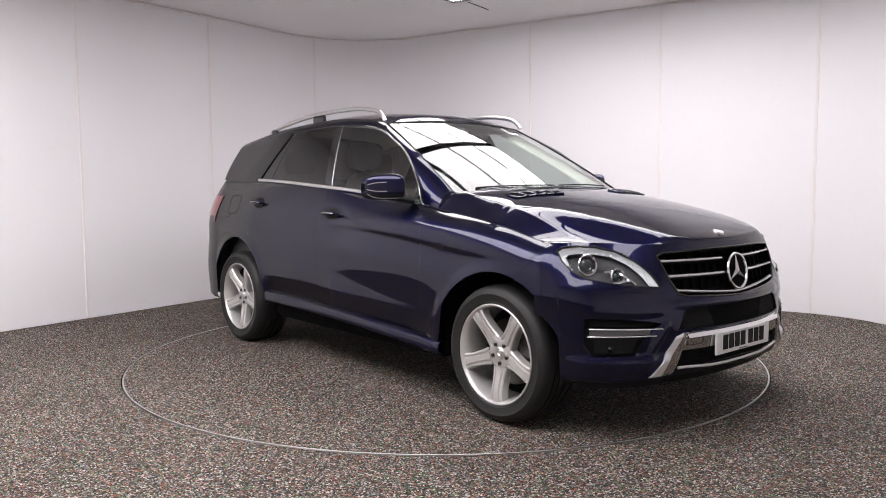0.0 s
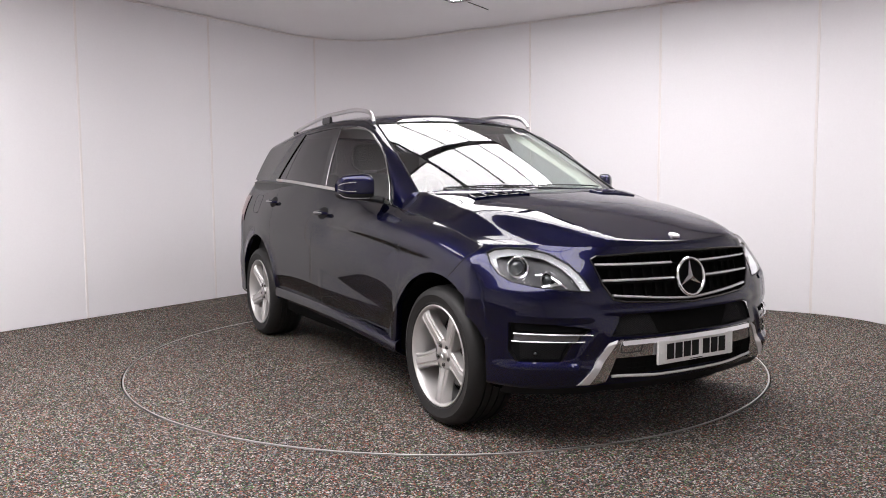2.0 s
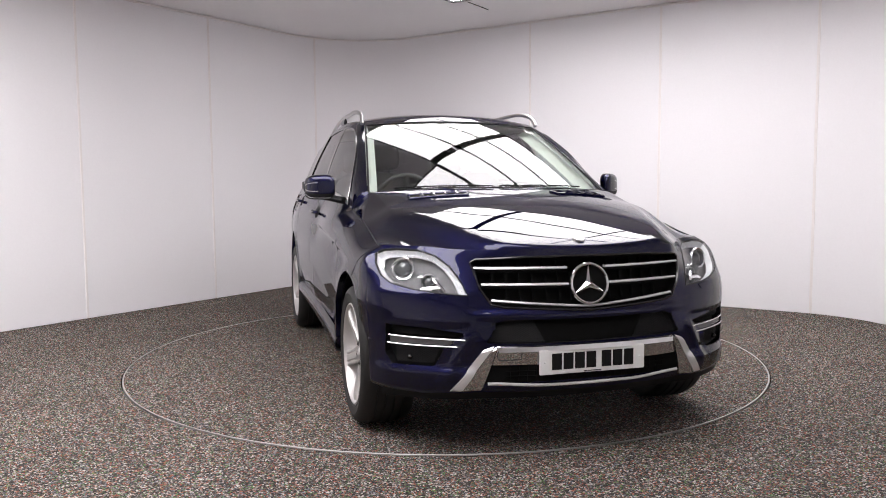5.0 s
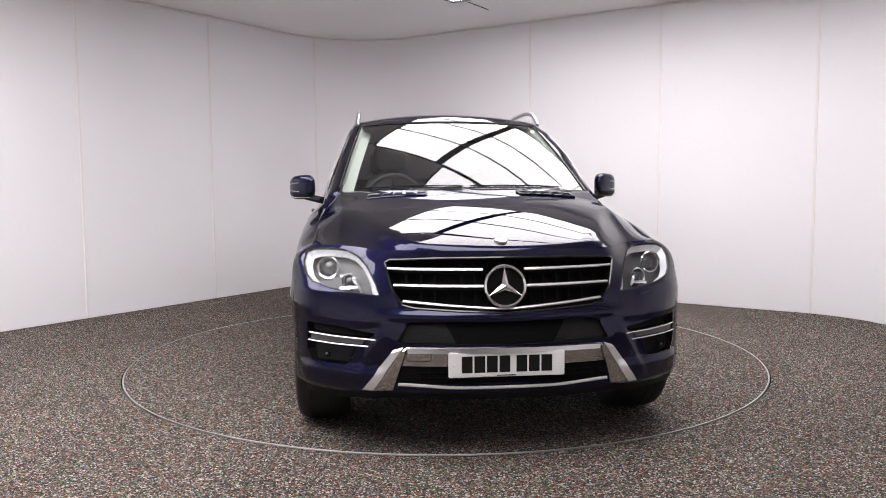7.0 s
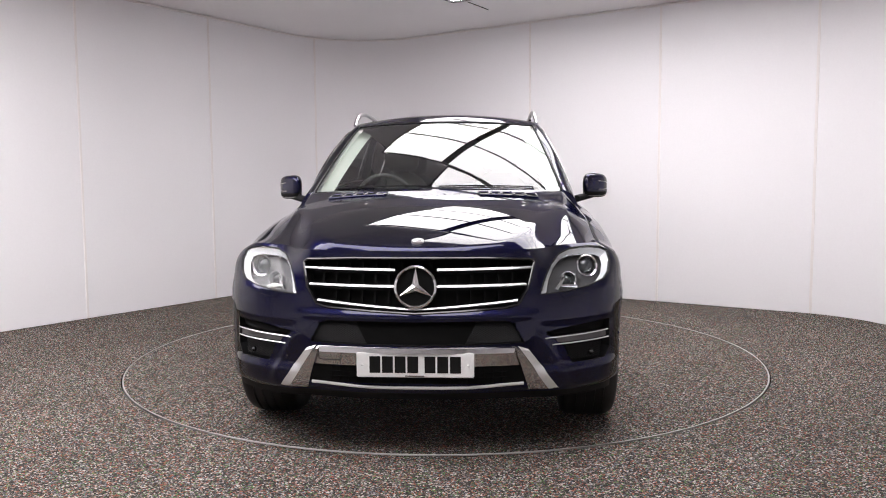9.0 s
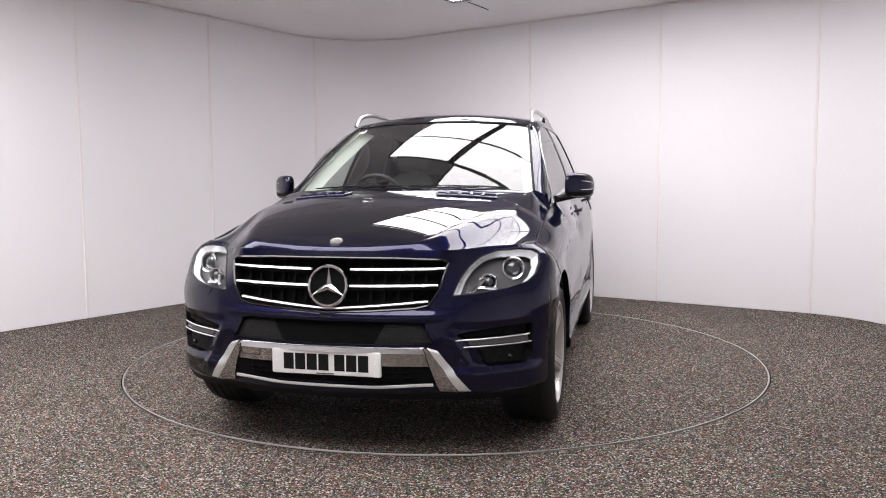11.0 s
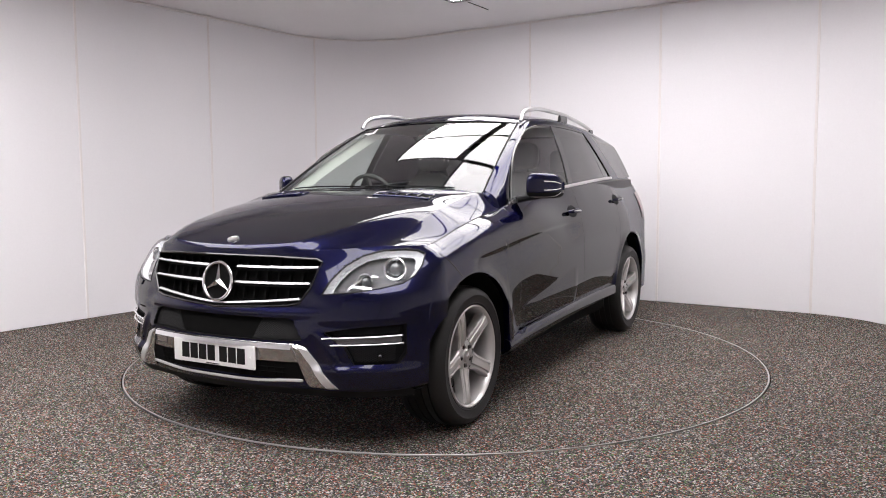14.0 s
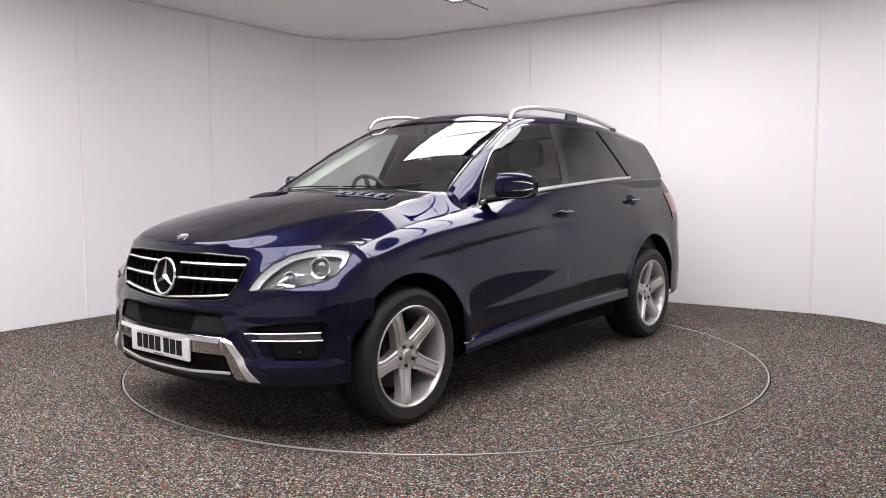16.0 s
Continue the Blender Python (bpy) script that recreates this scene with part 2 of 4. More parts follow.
def build_ceiling_light(ps, qs, glow, z=HEIGHT - 0.012, thick=()):
    # the added fill panel shares this label with the real lights
    light = tagged(new("ceiling_light"), "large glowing ceiling light panels in dark frame", "ceiling light", "ceiling lights")
    for a, b in zip(ps, ps[1:]):
        for c, d in zip(qs, qs[1:]):
            bm = bmesh.new()
            lo = [bm.verts.new(room(p, q, z)) for p, q in ((a, c), (b, c), (b, d), (a, d))]
            hi = [bm.verts.new(room(p, q, z + 0.008)) for p, q in ((a, c), (b, c), (b, d), (a, d))]
            for i in range(4):
                bm.faces.new((lo[i], lo[(i + 1) % 4], hi[(i + 1) % 4], hi[i]))
            bm.faces.new(lo[::-1]), bm.faces.new(hi)
            part("diffuser", bm, glow, light, smooth=False)

    def bar(p0, q0, p1, q1, w):
        bm = bmesh.new()
        d = (room(p1, q1) - room(p0, q0)).normalized()
        s = Vector((-d.y, d.x, 0)) * w
        a, b = room(p0, q0), room(p1, q1)
        lo = [bm.verts.new(x + Vector((0, 0, z - 0.014))) for x in (a - s, b - s, b + s, a + s)]
        hi = [bm.verts.new(x + Vector((0, 0, z - 0.002))) for x in (a - s, b - s, b + s, a + s)]
        for i in range(4):
            bm.faces.new((lo[i], lo[(i + 1) % 4], hi[(i + 1) % 4], hi[i]))
        bm.faces.new(lo[::-1]), bm.faces.new(hi)
        part("frame_bar", bm, DARK_BAR, light, smooth=False)
    for i, p in enumerate(ps):
        bar(p, qs[0], p, qs[-1], 0.05 if i in thick else 0.012)
    for q in qs:
        bar(ps[0], q, ps[-1], q, 0.013)
    return light


build_room()
turntable = build_floor()
build_ceiling_light(LIGHT_P, LIGHT_Q, GLOW, thick=(1,))
build_ceiling_light(NEAR_P, NEAR_Q, GLOW)
# unseen fill, added for brightness
build_ceiling_light(FILL_P, FILL_Q, ADDED_GLOW)


# ---- car materials ----
def car_paint():
    """Navy base coat with blue flakes that light up towards a lamp, under a clear coat."""
    m = material("navy_metallic_paint", (0.003, 0.003, 0.02), 0.36, 1.0, coat=1.0, spec=0.3)
    n, l, b = nodes_of(m)
    b.inputs["Coat IOR"].default_value = 1.46
    b.inputs["Specular Tint"].default_value = (0.07, 0.075, 0.28, 1)
    tc = n.new("ShaderNodeTexCoord")
    flake, dust = n.new("ShaderNodeTexVoronoi"), n.new("ShaderNodeTexNoise")
    flake.inputs["Scale"].default_value, dust.inputs["Scale"].default_value = 900, 2.2
    dust.inputs["Detail"].default_value = 6
    l.new(tc.outputs["Object"], flake.inputs["Vector"]), l.new(tc.outputs["Object"], dust.inputs["Vector"])
    sep = n.new("ShaderNodeSeparateColor")
    l.new(flake.outputs["Color"], sep.inputs[0])
    r = n.new("ShaderNodeValToRGB")
    r.color_ramp.elements[0].color, r.color_ramp.elements[1].color = (0.0032, 0.0036, 0.016, 1), (0.0085, 0.0093, 0.053, 1)
    l.new(sep.outputs[0], r.inputs[0])
    l.new(r.outputs[0], b.inputs["Base Color"])
    d = n.new("ShaderNodeMapRange")
    d.inputs["From Min"].default_value, d.inputs["From Max"].default_value = 0.35, 0.7
    d.inputs["To Min"].default_value, d.inputs["To Max"].default_value = 0.004, 0.016
    l.new(dust.outputs["Fac"], d.inputs["Value"])
    l.new(d.outputs[0], b.inputs["Coat Roughness"])
    return m


def thin_glass(name, tint, ior=1.5, rough=0.0):
    m = bpy.data.materials.new(name)
    m.use_nodes = True
    t = m.node_tree
    t.nodes.clear()
    out, mix, facing = t.nodes.new("ShaderNodeOutputMaterial"), t.nodes.new("ShaderNodeMixShader"), t.nodes.new("ShaderNodeLayerWeight")
    tr, gl = t.nodes.new("ShaderNodeBsdfTransparent"), t.nodes.new("ShaderNodeBsdfGlossy")
    tr.inputs[0].default_value, gl.inputs["Roughness"].default_value = (*tint, 1), rough
    gl.inputs[0].default_value = (1, 1, 1, 1)
    facing.inputs["Blend"].default_value = 0.5
    five, gain = t.nodes.new("ShaderNodeMath"), t.nodes.new("ShaderNodeMath")
    five.operation, gain.operation = "POWER", "MULTIPLY_ADD"
    base = ((ior - 1) / (ior + 1)) ** 2 * 1.7
    five.inputs[1].default_value, gain.inputs[1].default_value, gain.inputs[2].default_value = 5, 1 - base, base
    t.links.new(facing.outputs["Facing"], five.inputs[0]), t.links.new(five.outputs[0], gain.inputs[0]), t.links.new(gain.outputs[0], mix.inputs[0])
    t.links.new(tr.outputs[0], mix.inputs[1]), t.links.new(gl.outputs[0], mix.inputs[2])
    t.links.new(mix.outputs[0], out.inputs[0])
    return m


PAINT = car_paint()
SCREEN = thin_glass("windscreen_glass", (0.84, 0.90, 0.87), 1.62)
SIDE_GLASS = thin_glass("side_glass", (0.74, 0.80, 0.78), 1.5)
PRIVACY = thin_glass("privacy_glass", (0.055, 0.05, 0.055), 1.5)
LAMP_GLASS = thin_glass("lamp_cover", (0.95, 0.96, 0.97), 1.16)
CHROME = grainy(material("chrome", (0.82, 0.82, 0.83), 0.09, 1.0), 60, 0.03)
SATIN = grainy(material("satin_silver", (0.62, 0.61, 0.61), 0.28, 1.0), 80, 0.06)
SKID = grainy(material("polished_skid_plate", (0.50, 0.49, 0.49), 0.07, 1.0), 80, 0.06)
BLACK = grainy(material("black_plastic", (0.008, 0.008, 0.009), 0.6, spec=0.15), 300, 0.25, 0.0006)
GLOSS = material("gloss_black", (0.008, 0.008, 0.01), 0.12, coat=0.4)
RUBBER = grainy(material("tyre_rubber", (0.012, 0.0115, 0.0115), 0.58, spec=0.4), 120, 0.25, 0.0008, 0.08, 6)
VOID = grainy(material("underbody_black", (0.005, 0.005, 0.005), 0.9, spec=0.08), 30, 0.2)
MESH = grainy(material("mesh_plastic", (0.010, 0.010, 0.011), 0.6, spec=0.25), 200, 0.2)
SHUT = material("shut_line", (0.004, 0.004, 0.006), 0.7)
ALLOY = grainy(material("silver_alloy", (0.60, 0.585, 0.575), 0.36, 0.6, coat=0.3), 200, 0.06)
# pale, half-diffuse trim: the ceiling light its metal catches is put into the colour
LIT_TRIM = grainy(material("lit_trim", (0.80, 0.80, 0.81), 0.22, 0.55, coat=0.4), 80, 0.04)
BRAKE = grainy(material("brake_iron", (0.07, 0.065, 0.063), 0.45, 0.9), 90, 0.2)

# ---- car body: x forward from the front axle, y to the car's left, z up from the floor ----
X_REAR_AXLE, ARCH_F, ARCH_R = -2.897, (0.015, 0.305, 0.487), (-2.892, 0.386, 0.447)
HEART = (-1.5, 0.0, 0.75)


def smooth01(a, b, t):
    t = min(1.0, max(0.0, (t - a) / (b - a)))
    return t * t * (3 - 2 * t)


NOSE = [(0.27, 0.765), (0.31, 0.80), (0.36, 0.822), (0.42, 0.832), (0.52, 0.838), (0.60, 0.832), (0.66, 0.814), (0.74, 0.797), (0.82, 0.778), (0.90, 0.757), (0.96, 0.750)]
TAIL = [(0.27, -3.78), (0.36, -3.86), (0.5, -3.90), (0.7, -3.90), (0.78, -3.86), (1.0, -3.84), (1.15, -3.79), (1.30, -3.70)]
BELT = [(-3.45, 1.285), (-2.6, 1.266), (-1.70, 1.215), (-1.22, 1.176), (-0.66, 1.112), (-0.56, 1.094), (-0.25, 1.052), (0.0, 1.008), (0.24, 0.955), (0.32, 0.945)]
GLASS_TOP = [(-3.5, 1.525), (-3.3, 1.55), (-3.0, 1.585), (-2.6, 1.618), (-2.3, 1.634), (-1.95, 1.645), (-1.67, 1.641), (-1.45, 1.622), (-1.284, 1.581), (-1.187, 1.537), (-1.0, 1.44), (-0.90, 1.36), (-0.78, 1.235), (-0.70, 1.12), (-0.64, 1.10), (-0.56, 1.09)]
HOOD_MID = [(-0.45, 1.217), (-0.2, 1.189), (0.0, 1.160), (0.16, 1.132), (0.3, 1.100), (0.4, 1.073), (0.5, 1.043), (0.6, 1.010), (0.69, 0.977), (0.75, 0.951), (0.77, 0.942)]


CREASE = [(-1.8, 0.965), (-1.475, 0.957), (-1.166, 0.947), (-0.855, 0.929), (-0.573, 0.903), (-0.316, 0.874), (-0.126, 0.857), (0.1, 0.84)]
SCOOP_TOP = [(-1.52, 0.68), (-1.175, 0.712), (-0.86, 0.714), (-0.58, 0.685), (-0.446, 0.64)]
SCOOP_LOW = [(-1.52, 0.68), (-1.176, 0.614), (-0.862, 0.569), (-0.578, 0.538), (-0.446, 0.53)]
BAND = [(-2.48, 0.585), (-1.93, 0.575), (-1.54, 0.55), (-1.19, 0.535), (-0.88, 0.52), (-0.56, 0.51)]


def skirt_rise(x):
    return curve([(-2.4, 0.085), (-1.5, 0.062), (-0.85, 0.030), (-0.38, 0.0)], x)


def belt(x):
    return curve(BELT, x)


def tumble(x, z):
    """Half width of the cabin side at height z."""
    q = max(0.0, z - 1.1)
    return 0.905 - 0.25 * q - 0.28 * q * q - 0.06 * smooth01(-2.2, -3.5, x) - 0.055 * smooth01(-1.9, -0.75, x)


def top_half(x):
    """Half width along the body's top edge."""
    if x > -0.56:
        return 0.850 + 0.018 * smooth01(-0.56, 0.1, x)
    return tumble(x, belt(x))


def half_width(x, z):
    top, yt = belt(x), top_half(x)
    wing = smooth01(-1.5, -0.25, x)
    d = max(0.0, min(1.0, (top - z) / (0.40 - 0.06 * wing)))
    full = 0.972 - 0.03 * smooth01(-2.6, -3.4, x)
    y = yt + (full - yt) * (1 - (1 - d) ** (1.8 + 6.2 * wing))
    doors = smooth01(-2.50, -2.40, x) * smooth01(-0.40, -0.74, x)
    band = curve(BAND, x)
    y -= doors * 0.055 * min(1.0, max(0.0, (band - z) / 0.25)) ** 1.2
    # scooped wedge over the lower band, shallow towards the rear door
    hi, lo = curve(SCOOP_TOP, x), curve(SCOOP_LOW, x)
    if hi > lo:
        k = min(1.0, max(0.0, (hi - z) / (hi - lo)))
        y -= smooth01(-0.36, -0.66, x) * (0.085 * (hi - lo) * k - 0.03 * max(0.0, lo - max(z, band)))
    crease = curve(CREASE, x)
    y -= smooth01(-1.75, -1.35, x) * smooth01(0.05, -0.3, x) * 0.012 * (1 - smooth01(-0.004, 0.022, z - crease)) * smooth01(-0.16, -0.004, z - crease)
    for ax, az, r in (ARCH_F, ARCH_R):
        e = math.hypot(x - ax, z - az) - r
        y += 0.009 * math.exp(-(e / 0.045) ** 2) * smooth01(0.95, 0.75, z)
    if z < 0.36:
        y -= 0.10 * smooth01(0.33, 0.24, z)
    return y


X_SIDE, X_BACK = 0.30, -3.30


def front_x(y, z):
    """The nose: how far forward the skin lies at (y, z)."""
    w = half_width(X_SIDE, z)
    r = min(0.99999, abs(y) / w)
    x = X_SIDE + (curve(NOSE, z) - X_SIDE) * (1 - r ** 2.1) ** (1 / 2.1)
    a = abs(y)
    x = X_SIDE + (x - X_SIDE) * (1 - min(0.75, 2.95 * max(0.0, z - 0.752)) * smooth01(0.47, 0.74, a))
    # forward step of the nose under the grille, the shelf over the fog recess and the lower blade
    x += 0.012 * math.exp(-((z - 0.655) / 0.02) ** 2) * smooth01(0.62, 0.45, a)
    pod = smooth01(0.50, 0.60, a) * smooth01(1.0, 0.9, r)
    x += 0.014 * math.exp(-((a - (0.645 - 0.55 * (z - 0.40))) / 0.022) ** 2) * smooth01(0.32, 0.40, z) * smooth01(0.60, 0.55, z)
    x += pod * (0.009 * smooth01(0.60, 0.635, z) * smooth01(0.76, 0.66, z) + 0.022 * smooth01(0.435, 0.395, z))
    return x


def nose(y, z, off=0.0):
    """A point on the nose, moved out along its normal."""
    p = Vector((front_x(y, z), y, z))
    if off:
        e = 0.004
        a = Vector((front_x(y + e, z) - front_x(y - e, z), 2 * e, 0))
        b = Vector((front_x(y, z + e) - front_x(y, z - e), 0, 2 * e))
        nrm = a.cross(b).normalized()
        if nrm.x < 0:
            nrm = -nrm
        p += nrm * off
    return p


def front_top(y):
    return curve([(0, 0.940), (0.26, 0.942), (0.43, 0.944), (0.50, 0.943), (0.58, 0.941), (0.68, 0.946), (0.87, 0.95)], abs(y))


def tail(a, z):
    w = half_width(X_BACK, z)
    return Vector((X_BACK + (curve(TAIL, z) - X_BACK) * max(0, math.sin(a)) ** (2 / 2.6), w * max(0, math.cos(a)) ** (2 / 2.6), z))


def sill(x):
    low = 0.285 + 0.9 * skirt_rise(x) * (-2.5 < x < -0.3)
    for ax, az, r in (ARCH_F, ARCH_R):
        d = abs(x - ax)
        if d < r and x < 0.462:
            full = az + math.sqrt(r * r - d * d)
            low = max(low, full if ax < -1 else low + (full - low) * smooth01(-0.45, -0.385, x))
    return low


def side_columns(x0, x1):
    xs = set(steps(x0, x1, max(2, int(abs(x1 - x0) / 0.028))))
    for ax, az, r in (ARCH_F, ARCH_R):
        for k in range(25):
            x = ax + r * math.cos(math.pi * k / 24)
            xs.add(x)
        xs |= {ax + r + 0.001, ax - r - 0.001}
    return sorted((x for x in xs if min(x0, x1) - 1e-6 <= x <= max(x0, x1) + 1e-6), reverse=True)


GRILLE = [(0, 0.909), (0.30, 0.908), (0.505, 0.90), (0.527, 0.885), (0.50, 0.775), (0.455, 0.703), (0.40, 0.690), (0.20, 0.677), (0, 0.668)]
INTAKE = [(0, 0.632), (0.40, 0.635), (0.437, 0.622), (0.485, 0.535), (0.30, 0.531), (0, 0.529)]
FOG = [(0.888, 0.607), (0.74, 0.60), (0.575, 0.577), (0.605, 0.552), (0.665, 0.50), (0.70, 0.428), (0.865, 0.428), (0.89, 0.475)]
HEADLIGHT = [(0.553, 0.742), (0.572, 0.80), (0.605, 0.862), (0.65, 0.908), (0.71, 0.930), (0.80, 0.936), (0.86, 0.931), (0.895, 0.915), (0.905, 0.87), (0.893, 0.822), (0.86, 0.79), (0.78, 0.768), (0.68, 0.753)]
SKID_HOLE = [(0, 0.434), (0.462, 0.434), (0.488, 0.352), (0, 0.358)]


def inside(poly, y, z):
    hit = False
    for (a, b), (c, d) in zip(poly, poly[1:] + poly[:1]):
        if (b > z) != (d > z) and y < (c - a) * (z - b) / (d - b) + a:
            hit = not hit
    return hit


def nearest(poly, y, z, closed=True):
    best = (9, y, z)
    for (a, b), (c, d) in zip(poly, poly[1:] + poly[:1]):
        if a == 0 and c == 0:
            continue
        t = max(0, min(1, ((y - a) * (c - a) + (z - b) * (d - b)) / ((c - a) ** 2 + (d - b) ** 2)))
        py, pz = a + (c - a) * t, b + (d - b) * t
        best = min(best, (math.hypot(py - y, pz - z), py, pz))
    return best


def front_skin(bm, s):
    """One half of the nose with its openings cut clean."""
    ny, nz = 84, 62
    grid = []
    for i in range(ny + 1):
        col = []
        for k in range(nz + 1):
            r = math.sin(math.pi / 2 * i / ny) ** 0.94
            y0 = r * 0.9
            top = front_top(y0)
            xa = front_x(r * 0.96, 0.4)
            low = max(0.305 - 0.02 * smooth01(0.6, 0.9, y0), sill(xa) if i > ny * 0.6 else 0)
            z = low + (top - low) * k / nz
            y = r * half_width(X_SIDE, z)
            if 0 < k < nz and 0 < i < ny:
                for poly in (GRILLE, INTAKE, FOG, HEADLIGHT):
                    d, py, pz = nearest(poly, y, z)
                    if d < 0.0065:
                        y, z = py, pz
            elif i == 0 and 0 < k < nz:
                for edge in (0.909, 0.668, 0.632, 0.529):
                    if abs(z - edge) < 0.0055:
                        z = edge
            p = nose(y, z) if i < ny else Vector((X_SIDE, half_width(X_SIDE, z), z))
            col.append((bm.verts.new((p.x, p.y * s, p.z)), y, z))
        grid.append(col)
    for a, b in zip(grid, grid[1:]):
        for k in range(nz):
            quad = [a[k], b[k], b[k + 1], a[k + 1]]
            cy, cz = sum(q[1] for q in quad) / 4, sum(q[2] for q in quad) / 4
            if any(inside(poly, cy, cz) for poly in (GRILLE, INTAKE, FOG, HEADLIGHT)):
                continue
            if len({tuple(round(c, 5) for c in q[0].co) for q in quad}) == 4:
                bm.faces.new([q[0] for q in quad])
    bmesh.ops.delete(bm, geom=[v for v in bm.verts if not v.link_faces], context="VERTS")


def side_skin(bm, s, x0, x1, gap=0.0018):
    cols = side_columns(x0 - gap, x1 + gap)

    def point(x, k):
        lo, hi = sill(x), belt(x)
        z = lo + (hi - lo) * k
        return Vector((x, s * half_width(x, z), z))
    rows = sheet(bm, point, cols, steps(0, 1, 72))
    # turned-in lip along the lower edge
    lip = [bm.verts.new((r[0].co.x, r[0].co.y - s * 0.035, r[0].co.z + 0.004)) for r in rows]
    for i in range(len(rows) - 1):
        bm.faces.new((rows[i][0], rows[i + 1][0], lip[i + 1], lip[i]))


def rear_skin(bm):
    for s in (1, -1):
        def point(a, k):
            lo, hi = 0.30, belt(X_BACK) + 0.004 * a
            p = tail(a, lo + (hi - lo) * k)
            return Vector((p.x, p.y * s, p.z))
        sheet(bm, point, [math.pi / 2 * (i / 30) for i in range(31)], steps(0, 1, 34))
    bmesh.ops.remove_doubles(bm, verts=bm.verts[:], dist=0.0005)


HOOD_CREASE, CREASE_FALL = 0.845, 0.42


def hood_fall(q, x):
    """How far the bonnet has dropped from its middle to its edge: a soft crown, then a flat flank past the crease, which rises to the pillar."""
    rear = smooth01(-0.12, -0.5, x)
    at, fall = HOOD_CREASE + 0.04 * rear, CREASE_FALL - 0.22 * rear
    return max(fall * (q / at) ** 2.6, fall + (1 - fall) * (q - at) / (1 - at))


def hood_point(r, s):
    """r across from the middle (signed), s from the lip to the screen."""
    ra = abs(r)
    yf = 0.868 * ra
    zf = front_top(yf)
    wf = half_width(X_SIDE, zf)
    xf = front_x(min(yf, wf * 0.999), zf) if ra < 0.995 else X_SIDE - 0.02
    xc, yc = -0.42 - 0.14 * ra ** 2, 0.849 * ra
    x = xf + (xc - xf) * s
    y = yf + (yc - yf) * s
    edge_z = belt(x)
    ye = top_half(min(x, X_SIDE))
    mid = curve(HOOD_MID, x)
    q = min(1.0, y / ye)
    zh = mid - (mid - edge_z) * hood_fall(q, x)
    d = math.hypot(x - xf, y - yf)
    k = 1 - max(0.0, 1 - d / (0.012 + 0.46 * smooth01(0.38, 0.72, yf))) ** 2.0
    z = zf + (zh - zf) * k if ra < 0.999 else edge_z
    return Vector((x, math.copysign(y, r) if r else 0, z))


def inner_edge(x):
    """The line between windscreen or roof and its side frame."""
    if x > -1.37:
        k = (-0.55 - x) / 0.82
        return 0.762 - 0.144 * k, 1.190 + 0.452 * k + 0.06 * k * (1 - k)
    y = curve([(-3.4, 0.545), (-3.2, 0.56), (-2.6, 0.605), (-1.9, 0.622), (-1.37, 0.618)], x)
    z = curve([(-3.4, 1.606), (-3.2, 1.632), (-2.6, 1.683), (-1.95, 1.703), (-1.5, 1.677), (-1.37, 1.642)], x)
    return y, z


def cabin_side(x, w, off=0.0):
    lo, hi = belt(x), max(belt(x) + 0.003, curve(GLASS_TOP, x))
    z = lo + (hi - lo) * w
    return Vector((x, tumble(x, z) + off, z))


def frame_band(x, k):
    """From the glass's top edge (k 0) over the frame to the roof or screen (k 1)."""
    a = cabin_side(x, 1.0)
    y, z = inner_edge(x)
    b = Vector((x + 0.015 * smooth01(-1.4, -0.8, x), y, z))
    p = a.lerp(b, k)
    # the windscreen pillar turns from upright at the window to flat at the screen
    turned = Vector((p.x, a.y + (b.y - a.y) * (1 - math.cos(math.pi / 2 * k)), a.z + (b.z - a.z) * math.sin(math.pi / 2 * k)))
    p = p.lerp(turned, 0.75 * smooth01(-1.5, -1.1, x))
    return p + Vector((0, 0.5, 0.5)) * 0.018 * smooth01(-1.15, -1.6, x) * math.sin(math.pi * k) ** 0.8


def roof_point(x, r):
    y, z = inner_edge(x)
    crown = curve([(-3.25, 0.04), (-2.4, 0.066), (-1.6, 0.052), (-1.3, 0.024)], x)
    lead = 0.06 * (1 - r * r) * smooth01(-1.9, -1.37, x) - 0.12 * (1 - r * r) * smooth01(-2.7, -3.34, x)
    return Vector((x + lead, r * y, z + crown * (1 - abs(r) ** 2.2)))


def screen_point(r, k):
    """r across, k from the scuttle (0) up to the roof (1)."""
    x = -0.55 - 0.82 * k
    y, z = inner_edge(x)
    bow = 1 - r * r
    return Vector((x + bow * (0.13 - 0.07 * k), r * y, z + bow * (0.028 - 0.006 * k + 0.05 * k * (1 - k))))


def line_on(bm, pts, r=0.0022):
    tube(bm, pts, r, 5)


